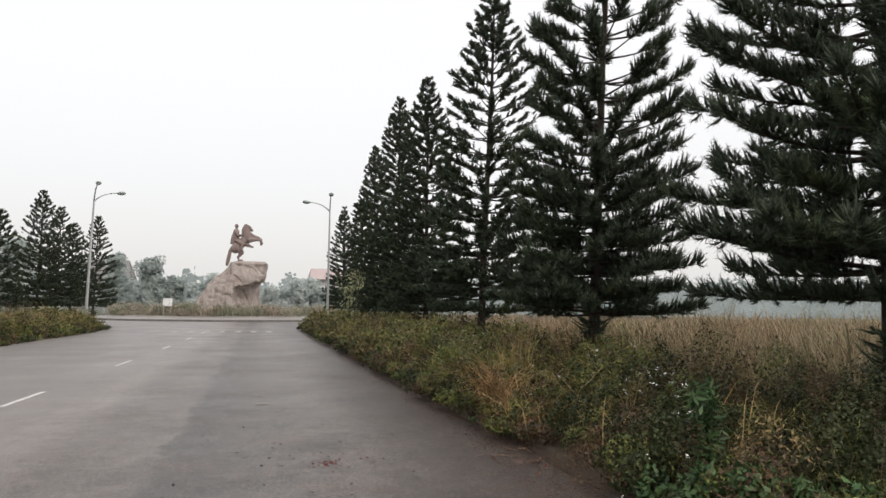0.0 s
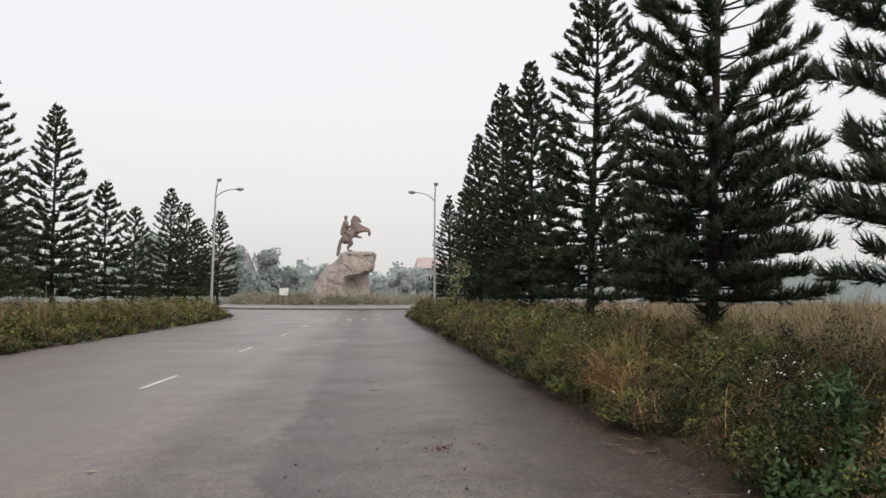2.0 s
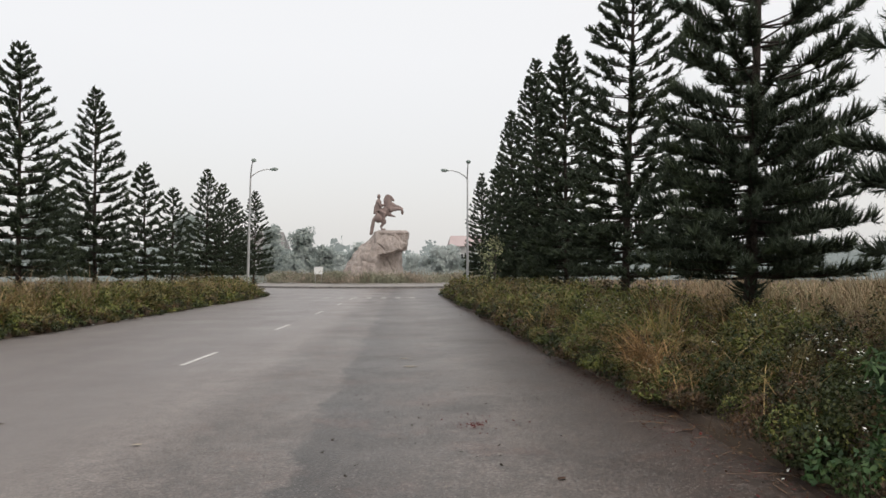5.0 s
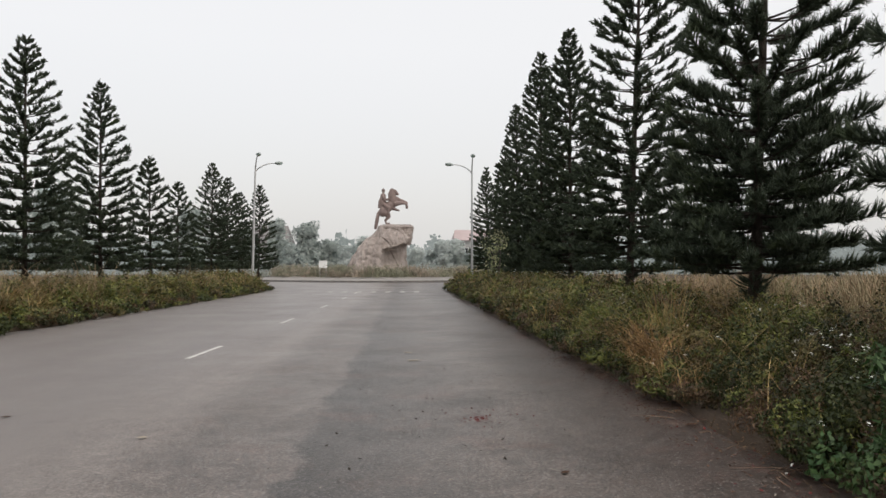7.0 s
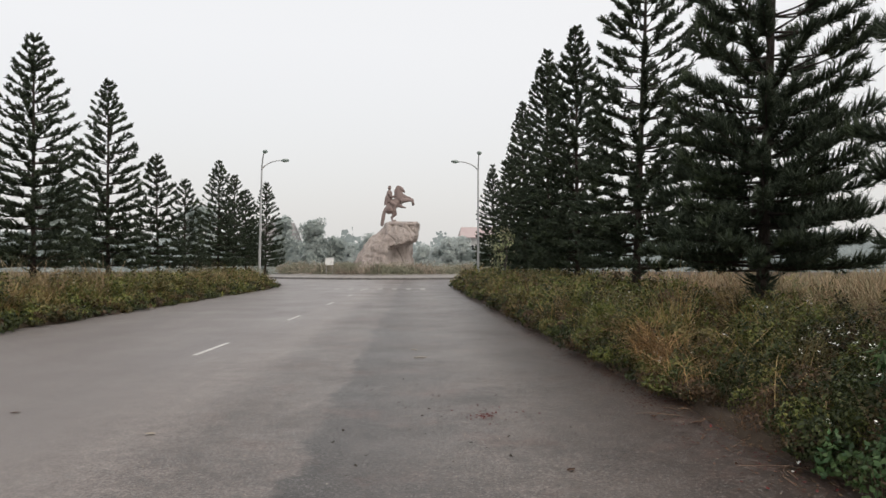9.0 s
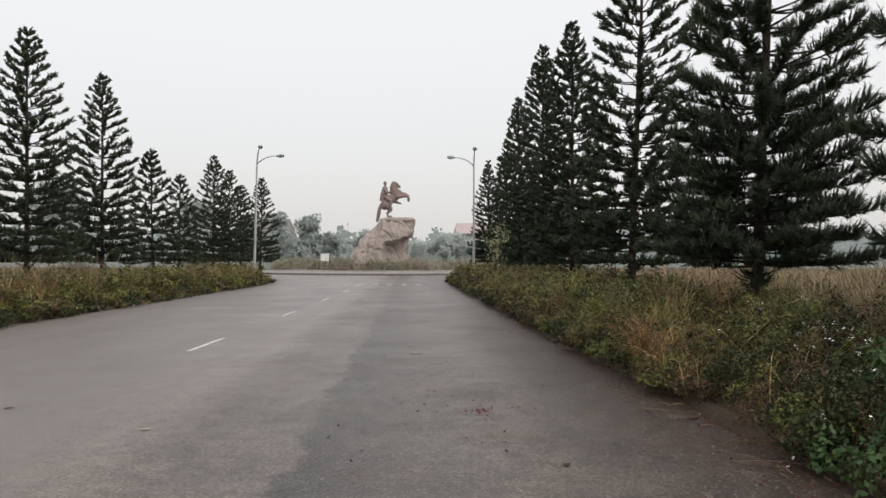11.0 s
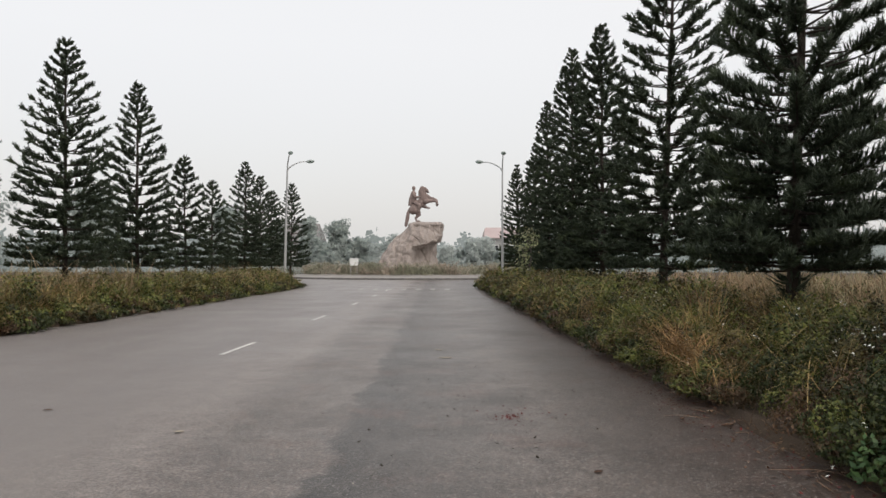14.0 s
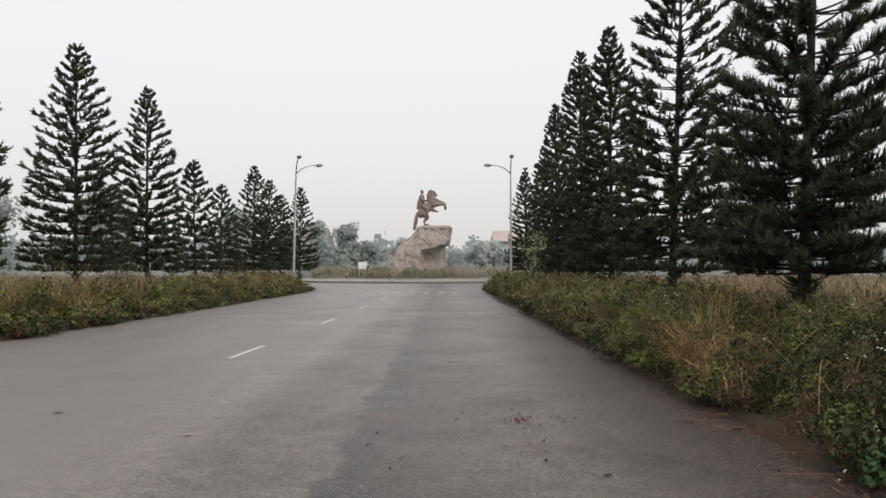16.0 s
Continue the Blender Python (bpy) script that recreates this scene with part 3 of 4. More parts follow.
ROCK_X, ROCK_Y = -2.95, 93.0
stand = part("statue_rock", rock(), M_ROCK)
stand.location = (ROCK_X, ROCK_Y, 0.76)
tagged(stand, "large weathered pink-grey boulder pedestal with an overhanging brow", "pedestal")


def statue():
    """A rearing horse with a seated rider, as one plain carved mesh."""
    b = bmesh.new()

    def blob(x, y, z, rx, ry, rz, tilt=0.0):
        bmesh.ops.create_icosphere(b, subdivisions=3, radius=1.0, matrix=Matrix.Translation((x, y, z)) @ Matrix.Rotation(radians(tilt), 4, "Y") @ Matrix.Diagonal((rx, ry, rz, 1)))

    def limb(points, radii):
        for (p, q), (r0, r1) in zip(zip(points, points[1:]), zip(radii, radii[1:])):
            p, q = Vector(p), Vector(q)
            m = (q - p).to_track_quat("Z", "Y").to_matrix().to_4x4()
            bmesh.ops.create_cone(b, cap_ends=True, segments=14, radius1=r0, radius2=r1, depth=(q - p).length, matrix=Matrix.Translation((p + q) / 2) @ m)
            bmesh.ops.create_icosphere(b, subdivisions=2, radius=r1, matrix=Matrix.Translation(q))

    # barrel, haunch, chest
    blob(0.25, 0, 2.35, 0.62, 0.56, 1.2, 44)
    blob(-0.40, 0, 1.70, 0.60, 0.58, 0.72, 20)
    blob(1.05, 0, 3.00, 0.66, 0.52, 0.62, 40)
    blob(0.75, 0, 3.55, 0.48, 0.36, 0.75, 10)
    # neck and head
    limb([(0.95, 0, 3.1), (0.85, 0, 3.85), (0.85, 0, 4.45)], [0.56, 0.48, 0.34])
    limb([(0.75, 0, 4.55), (1.15, 0, 4.42), (1.55, 0, 4.05)], [0.33, 0.29, 0.16])
    limb([(0.78, 0.14, 4.65), (0.74, 0.16, 4.92)], [0.1, 0.03])
    limb([(0.78, -0.14, 4.65), (0.74, -0.16, 4.92)], [0.1, 0.03])
    limb([(0.40, 0, 3.4), (0.42, 0, 4.1), (0.62, 0, 4.7)], [0.16, 0.2, 0.14])
    limb([(1.0, 0, 3.75), (1.45, 0, 3.38), (2.0, 0, 3.15)], [0.28, 0.34, 0.24])
    # hind legs
    for s in (0.34, -0.34):
        limb([(-0.35, s, 1.6), (0.35, s, 1.10), (-0.12, s, 0.52), (0.05, s, 0.02)], [0.42, 0.26, 0.14, 0.12])
        limb([(0.05, s, 0.05), (0.40, s, 0.14)], [0.14, 0.12])
    # front legs, bent in the air
    limb([(1.1, 0.30, 2.85), (2.15, 0.30, 3.20), (2.70, 0.30, 2.95), (2.75, 0.30, 2.30)], [0.36, 0.24, 0.17, 0.17])
    limb([(1.1, -0.30, 2.75), (2.05, -0.30, 2.85), (2.60, -0.30, 2.80), (2.85, -0.30, 2.40)], [0.36, 0.22, 0.15, 0.13])
    limb([(0.9, 0, 2.2), (1.35, -0.3, 1.95), (1.75, -0.3, 1.85)], [0.3, 0.16, 0.1])
    # tail, reaching down to the rock
    limb([(-0.75, 0, 1.95), (-1.10, 0, 1.35), (-1.25, 0, 0.5), (-1.42, 0, -0.45)], [0.2, 0.22, 0.26, 0.22])
    # rider: hips, cloak, chest, arms, head
    limb([(-0.40, 0, 2.55), (-0.48, 0, 3.2), (-0.42, 0, 3.85)], [0.46, 0.44, 0.38])
    limb([(-0.80, 0, 2.2), (-0.75, 0, 3.1), (-0.55, 0, 3.8)], [0.36, 0.30, 0.22])
    for s in (0.5, -0.5):
        limb([(-0.25, s * 0.7, 2.55), (0.40, s * 1.1, 2.2), (0.25, s * 1.2, 1.45), (0.45, s * 1.2, 1.35)], [0.27, 0.21, 0.15, 0.12])
        limb([(-0.42, s * 0.85, 3.8), (-0.20, s * 1.1, 3.3), (0.30, s * 0.7, 3.4)], [0.19, 0.15, 0.11])
    limb([(-0.42, 0, 3.9), (-0.42, 0, 4.25)], [0.17, 0.14])
    blob(-0.40, 0, 4.56, 0.24, 0.22, 0.31)
    return b


rider = part("equestrian_statue", statue(), M_STATUE, smooth=True)
rider.matrix_basis = pose(ROCK_X + 0.22, ROCK_Y, 7.40)
skin = rider.modifiers.new("skin", "REMESH")
skin.mode, skin.voxel_size, skin.use_smooth_shade = "VOXEL", 0.05, True
rough = rider.modifiers.new("rough", "SMOOTH")
rough.iterations, rough.factor = 2, 0.4
tagged(rider, "red-brown stone statue of a rider on a rearing horse", "statue")

# ---- street lamps ----


def street_lamp(x, y, side, lean, label, fork=0.33):
    lamp = thing("street_lamp", x, y, 0.05, label, "street lamp", "lamps at the road mouth")
    H = 8.4
    zs = np.linspace(0, H, 10)
    v, f = tubes([np.stack([lean * (zs / H), zs * 0, zs], 1)], [np.linspace(0.105, 0.055, 10)], 10)
    raw("pole", v, f, M_STEEL, lamp, True)
    b = bmesh.new()
    box(b, -0.2, 0.2, -0.2, 0.2, 0.0, 0.05, 0.008)
    part("base_plate", b, M_STEEL, lamp)
    top = np.array([lean, 0, H])
    s = np.linspace(0, 1, 12)[:, None]

    def arm(way, span, rise):
        p = top + np.array([way[0], way[1], 0]) * span * (1 - (1 - s) ** 1.0) ** 1.35 + np.array([0, 0, 1.0]) * rise * np.sin(s * math.pi / 2)
        v, f = tubes([p], [np.linspace(0.05, 0.03, 12)], 8)
        raw("arm", v, f, M_STEEL, lamp, True)
        end = p[-1]
        ang = math.degrees(math.atan2(way[1], way[0]))
        b = bmesh.new()
        bmesh.ops.create_uvsphere(b, u_segments=20, v_segments=10, radius=1.0, matrix=Matrix.Diagonal((0.31, 0.18, 0.13, 1)))
        for q in b.verts:
            if q.co.z < -0.02:
                q.co.z = -0.02 + (q.co.z + 0.02) * 0.25
            if q.co.x < 0:
                q.co.y *= 0.8
        head = part("lamp_head", b, M_HEAD, lamp, "grey oval lamp housing", True)
        head.matrix_basis = Matrix.Translation(Vector(end) + Vector((way[0], way[1], 0)) * 0.3) @ pose(0, 0, 0, 0, -6, ang)
        b = bmesh.new()
        bmesh.ops.create_uvsphere(b, u_segments=16, v_segments=8, radius=1.0, matrix=Matrix.Translation((0.05, 0, -0.04)) @ Matrix.Diagonal((0.235, 0.15, 0.085, 1)))
        part("lamp_glass", b, M_LENS, head, "clouded pale lens", True)

    arm((side, 0.0), 1.35, 0.64)
    arm((side * fork, -math.sqrt(1 - fork**2)), 1.4, 1.0)
    return lamp


street_lamp(-10.98, 50.0, 1, 0.15, "tall galvanised street lamp with two curved arms, slightly leaning")
street_lamp(4.75, 50.0, -1, 0.0, "tall galvanised street lamp with two curved arms beside pines", 0.05)
street_lamp(-18.9, 125.0, 1, 0.0, "distant street lamp among hazy trees")

# ---- pines ----
RIGHT_ROW = [
    (6.82, 6.1, 9.8, 1.9, 1.7, (0.15, 0.0)), (6.4, 12.4, 11.4, 1.56, 1.4, (0.55, 0.0)), (6.4, 19.6, 11.6, 1.55, 1.1, (0.35, 0.0)),
    (6.45, 26.7, 10.8, 1.45, 0.9, (0.05, 0.0)), (6.4, 32.6, 11.8, 1.45, 0.7, (0.0, 0.0)), (6.5, 40.0, 11.0, 1.22, 0.6, (0.0, 0.0)),
    (6.80, 47.3, 9.6, 1.18, 0.5, (0.0, 0.0)), (6.45, 55.3, 9.5, 1.15, 0.5, (0.0, 0.0)),
]
LEFT_ROW = [
    (-13.2, 17.0, 8.0, 1.7, 0.6, (0.0, 0.0)), (-13.2, 24.7, 9.65, 1.45, 0.85, (-0.1, 0.0)), (-13.2, 30.7, 9.6, 1.38, 0.75, (-0.15, 0.0)), (-13.2, 36.7, 7.35, 1.2, 0.6, (-0.2, 0.0)),
    (-13.2, 40.6, 6.45, 1.1, 0.5, (0.0, 0.0)), (-13.2, 47.5, 8.5, 1.4, 0.5, (0.0, 0.0)), (-13.2, 51.5, 8.1, 1.35, 0.5, (0.0, 0.0)),
    (-13.2, 55.3, 7.4, 1.4, 0.45, (0.0, 0.0)), (-13.2, 62.5, 8.9, 1.35, 0.45, (0.0, 0.0)),
]
for i, (x, y, h, r, d, lean) in enumerate(RIGHT_ROW):
    pine(x, y, h, r, 40 + i, d, dense=(0.93, 0.95, 0.92, 1.15)[min(i, 3)], thick=0.42 if i < 3 else 0.33, base=1.72 if i == 0 else 1.5, lean=lean, bare=0.52 if i == 1 else 0.4 if i == 2 else 0.24 if i == 0 else 0.3, label="tall dark green araucaria pine in a dense roadside row")
for i, (x, y, h, r, d, lean) in enumerate(LEFT_ROW):
    pine(x, y, h, r, 70 + i, d, dense=0.9, lean=lean, label="slender dark green araucaria pine above roadside grass")

# ---- weeds and grass along the verges ----


def right_edge(y):
    return RIGHT_EDGE + 0.22 * np.clip((11.5 - y) / 4.0, 0, 1) + np.maximum(0, y - 48.0) ** 2 / 26


def left_edge(y):
    return LEFT_EDGE + 0.008 * (np.minimum(y, 46) - 14) - np.maximum(0, y - 46.5) ** 2 / 26



def right_height(x, y):
    t = np.clip((x - right_edge(y) + 0.14) / 0.75, 0, 1) ** 0.6
    return t * (0.90 + 0.30 * np.clip((y - 9) / 16, 0, 1) + 0.10 * np.clip((x - RIGHT_EDGE - 1.0) / 2.0, 0, 1) + 0.20 * lump(x, y, 1.2, 3))


def left_height(x, y):
    t = np.clip((left_edge(y) + 0.12 - x) / 1.0, 0, 1) ** 0.75
    return t * (1.18 + 0.24 * lump(x, y, 1.3, 5))


def gather(name, pieces, material, label, category):
    V, F, at = [], [], 0
    for v, f in pieces:
        V.append(v)
        F.append(f + at)
        at += len(v)
    return tagged(raw(name, np.concatenate(V), np.concatenate(F), material), label, category, kind="stuff")


def bushes(rng, n, x0, x1, y0, y1, top, per, size, wide, shares=(0.36, 0.32, 0.20, 0.12)):
    """Leaf clumps of unlike height; each clump is one of four sorts of weed."""
    x, y = rng.uniform(x0, x1, n), rng.uniform(y0, y1, n)
    keep = (x > right_edge(y) - 0.06) | (x < left_edge(y) + 0.12)
    x, y = x[keep], y[keep]
    n = len(x)
    h = np.maximum(top(x, y) * (0.40 + 0.74 * rng.random(n) ** 0.8), 0.12)
    r = wide * rng.uniform(0.6, 1.35, n)
    sort = rng.choice(4, n, p=shares)
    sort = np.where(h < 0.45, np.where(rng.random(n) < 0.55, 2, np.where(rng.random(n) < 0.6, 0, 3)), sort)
    k = np.repeat(np.arange(n), per)
    d = unit(rng.normal(size=(len(k), 3)) * np.array([1, 1, 0.9]) + np.array([0, 0, 0.35]))
    # ragged mounds: the surface breaks into sprays that stand out of it
    spray = unit(rng.normal(size=(n, 7, 3)) + np.array([0, 0, 0.5]))
    near = np.max(np.einsum("ij,ikj->ik", d, spray[k]), axis=1)
    q = rng.uniform(0.55, 1.0, len(k)) ** 0.5 * (0.72 + 0.42 * np.clip(near, 0, 1) ** 6)
    half = 0.5 * h[k]
    pos = np.stack([x[k] + d[:, 0] * r[k] * q, y[k] + d[:, 1] * r[k] * q, half + half * d[:, 2] * q + 0.05], 1)
    pos[:, 2] = np.maximum(pos[:, 2], 0.03)
    return [leaves(rng, pos[sort[k] == i], size * f, 0.55, w, d[sort[k] == i]) for i, f, w in ((0, 1.0, 0.45), (1, 1.15, 0.32), (2, 0.85, 0.62), (3, 0.95, 0.4))]


rng = RNG
RE, LE = RIGHT_EDGE, LEFT_EDGE
SORTS = [[], [], [], []]
for n, y0, y1, per, size, wide in ((120, -12.0, 1.6, 60, 0.16, 0.45), (165, 1.6, 8.0, 640, 0.044, 0.30), (225, 8.0, 16.0, 380, 0.064, 0.34), (430, 16.0, 30.0, 130, 0.12, 0.38), (420, 30.0, 57.0, 75, 0.18, 0.44)):
    # nearest stretch gets mostly the darkened leaves, in place of overhead shade
    for into, piece in zip(SORTS, bushes(rng, n, RE + 0.02, RE + 4.6, y0, y1, right_height, per, size, wide, (0.14, 0.10, 0.64, 0.12) if y0 < 7 else (0.50, 0.19, 0.23, 0.08) if y0 < 13 else (0.55, 0.28, 0.11, 0.06))):
        into.append(piece)
    # a row of low growth hanging over the road edge
    m = int((y1 - y0) * 8)
    for into, piece in zip(SORTS, bushes(rng, m, RE - 0.06, RE + 0.55, y0, y1, right_height, per // 2, size * 0.9, wide * 0.7)):
        into.append(piece)
for n, y0, y1, per, size, wide in ((130, -12.0, 8.0, 45, 0.20, 0.48), (260, 8.0, 20.0, 150, 0.11, 0.33), (330, 20.0, 34.0, 105, 0.135, 0.36), (320, 34.0, 56.0, 70, 0.18, 0.42)):
    for into, piece in zip(SORTS, bushes(rng, n, LE - 3.4, LE + 0.25, y0, y1, left_height, per, size * 0.9, wide, (0.74, 0.13, 0.10, 0.03))):
        into.append(piece)
    for into, piece in zip(SORTS, bushes(rng, int((y1 - y0) * 6), LE - 0.3, LE + 0.40, y0, y1, left_height, per // 2, size * 0.9, wide * 0.7, (0.5, 0.2, 0.24, 0.06))):
        into.append(piece)
for n, x0, x1, y0, y1, per, size, wide in ((120, 8.0, 16.0, 5.0, 16.0, 110, 0.09, 0.40), (240, 8.5, 26.0, 14.0, 34.0, 80, 0.15, 0.55), (200, -24.0, -13.4, 10.0, 40.0, 80, 0.16, 0.50)):
    for into, piece in zip(SORTS, bushes(rng, n, x0, x1, y0, y1, lambda x, y: 0.75 + 0.25 * lump(x, y, 2.5, 14), per, size, wide)):
        into.append(piece)
gather("green_weeds", SORTS[0], M_WEED, "tangled green and olive roadside weeds", "weeds")
gather("brown_weeds", SORTS[1], M_BROWN, "withered brown and rusty roadside weeds", "weeds")
gather("low_shrubs", SORTS[2], M_LOW, "low leafy growth creeping over the road edge, colour darkened for shade", "undergrowth")
gather("dead_stems", SORTS[3], M_DRYLEAF, "dead reddish-brown leaves under the weeds", "undergrowth")


def tufts(rng, n, x0, x1, y0, y1, per, spread):
    x, y = rng.uniform(x0, x1, n), rng.uniform(y0, y1, n)
    k = np.repeat(np.arange(n), per)
    return np.stack([x[k] + rng.normal(0, spread, n * per), y[k] + rng.normal(0, spread, n * per)], 1)


B = []
for n, x0, x1, y0, y1, per, top, w in (
    (34, RE + 0.5, RE + 4.2, 2.0, 9.0, 14, right_height, 0.008), (70, RE + 0.5, RE + 4.2, 9.0, 18.0, 16, right_height, 0.012),
    (110, RE + 0.5, RE + 4.2, 18.0, 34.0, 12, right_height, 0.02), (80, RE + 0.5, RE + 4.0, 34.0, 54.0, 10, right_height, 0.03),
    (380, LE - 3.4, LE - 0.5, 9.0, 24.0, 16, left_height, 0.016), (340, LE - 3.4, LE - 0.5, 24.0, 52.0, 12, left_height, 0.026),
):
    q = tufts(rng, n, x0, x1, y0, y1, per, 0.09)
    h = np.maximum(top(q[:, 0], q[:, 1]), 0.15) * 1.25
    B.append(blades(rng, np.column_stack([q, np.full(len(q), 0.08)]), h, w, 0.8))
# rusty and yellow clumps and bowed stalks that stand out of the weeds
for x, y, m, h, reach, w, bend in (
    (3.9, 10.0, 70, 1.65, 0.12, 0.010, 0.45), (3.6, 12.4, 130, 1.2, 0.3, 0.012, 0.9),
    (3.7, 16.0, 130, 1.35, 0.35, 0.016, 0.8), (4.1, 8.0, 45, 1.2, 0.35, 0.010, 1.0), (3.55, 6.3, 18, 1.25, 0.22, 0.009, 1.15), (3.9, 6.9, 22, 1.35, 0.25, 0.009, 1.1),
    (5.0, 9.4, 90, 1.45, 0.4, 0.011, 0.9), (3.35, 7.9, 36, 0.85, 0.25, 0.008, 1.0), (4.4, 5.6, 24, 1.25, 0.4, 0.008, 1.0), (3.5, 20.0, 130, 1.4, 0.45, 0.018, 0.8), (3.6, 26.0, 130, 1.4, 0.5, 0.022, 0.8),
):
    q = np.column_stack([rng.normal(x, reach, m), rng.normal(y, reach, m), np.full(m, 0.1)])
    q[:, 0] = np.maximum(q[:, 0], RE + 0.12)
    B.append(blades(rng, q, np.full(m, h), w, bend))
RUST = []
for x, y, m, h in ((3.42, 9.2, 210, 0.95), (3.60, 9.9, 190, 1.10), (3.38, 8.3, 80, 0.75), (3.9, 12.8, 90, 1.1)):
    q = np.column_stack([rng.normal(x, 0.2, m), rng.normal(y, 0.28, m), np.full(m, 0.1)])
    q[:, 0] = np.maximum(q[:, 0], RE + 0.2)
    RUST.append(blades(rng, q, np.full(m, h), 0.011, 1.0))
gather("rusty_grass", RUST, M_RUST, "bowed rusty orange dry grass among the weeds", "grass")
gather("grass_tufts", B, M_BLADE, "arching yellow-green and rusty grass blades among the weeds", "grass")

# dry woody stalks standing and leaning through the weeds
V, R = [], []
for k in range(620):
    y = 2.5 + 34.0 * rng.random() ** 1.8
    x = RE + 0.05 + 4.5 * rng.random() ** 1.5
    h = float(np.maximum(right_height(np.array([x]), np.array([y])), 0.3)[0]) * rng.uniform(0.6, 1.05)
    tilt = rng.normal(0, 0.28, 2)
    u = np.linspace(0, 1, 5)[:, None]
    V.append(np.array([x, y, 0.06]) + np.array([tilt[0], tilt[1], 1.0]) * h * u + np.array([tilt[1], -tilt[0], 0]) * 0.3 * h * u**2)
    R.append(np.linspace(0.0035, 0.0018, 5) * (1 + 0.03 * y))
v, f = tubes(V, R, 3)
tagged(raw("weed_stalks", v, f, M_STALK, None, True), "thin dry brown stalks standing among the weeds", "weed stalks", kind="stuff")

# tall dry straw in the fields behind the pines, and on the island
D = []
for n, x0, x1, y0, y1, h, w in (
    (19000, 7.0, 17.0, 3.0, 18.0, 1.5, 0.014), (11000, 8.0, 34.0, 14.0, 46.0, 1.4, 0.036), (5000, 16.0, 60.0, 8.0, 60.0, 1.4, 0.05),
    (3600, -13.0, -10.4, 9.0, 26.0, 1.6, 0.016), (2600, -13.0, -10.2, 26.0, 50.0, 1.5, 0.026), (10000, -22.0, -13.2, 10.0, 34.0, 1.25, 0.032), (8000, -44.0, -14.0, 26.0, 70.0, 1.25, 0.05),
):
    x, y = rng.uniform(x0, x1, n), rng.uniform(y0, y1, n)
    keep = lump(x, y, 1.6, 9) > rng.uniform(-0.7, 0.35, n)
    x, y = x[keep], y[keep]
    D.append(blades(rng, np.column_stack([x, y, np.full(len(x), 0.06)]), np.full(len(x), h) * (1 + 0.30 * lump(x, y, 1.8, 10)) * rng.uniform(0.7, 1.12, len(x)), w, 0.4))
gather("dry_grass", D, M_STRAW, "tall dry straw-coloured grass of the fallow field", "dry grass")

a, r = rng.uniform(0, 6.283, 14000), np.sqrt(rng.uniform(0.02, 1, 14000)) * (ISLE_R - 3.4)
a[:10000] = rng.uniform(math.pi * 1.08, math.pi * 1.92, 10000)
r[:10000] = rng.uniform(ISLE_R - 6.5, ISLE_R - 3.4, 10000)
x, y = ISLE_X + r * np.cos(a), ISLE_Y + r * np.sin(a)
hgt = 0.80 + 0.75 * np.clip(lump(x, y, 2.6, 12), -1, 1) + 0.2 * np.clip(lump(x, y, 0.9, 13), -1, 1)
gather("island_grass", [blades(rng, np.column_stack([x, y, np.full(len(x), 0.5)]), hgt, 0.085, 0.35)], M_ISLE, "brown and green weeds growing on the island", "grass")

# low leafy weeds in clumps on the island and spilling over its paving
P = []
for k in range(190):
    a, r = rng.uniform(math.pi * 1.05, math.pi * 1.95), ISLE_R - 3.2 - 4.5 * rng.random() ** 1.4
    c = np.array([ISLE_X + r * math.cos(a), ISLE_Y + r * math.sin(a), 0.5])
    w, h = rng.uniform(0.3, 1.1), rng.uniform(0.3, 1.6)
    q = np.clip(rng.normal(0, 1, (70, 3)), -1.6, 1.6) * np.array([w, w, 0.0])
    q[:, 2] = h * rng.random(70) ** 0.7
    P.append(c + q)
gather("island_weeds", [leaves(rng, np.concatenate(P), 0.17, 0.35, 0.55)], M_ISLE, "uneven clumps of weeds on the island, colour paled for mist", "weeds")

# ---- distant trees ----


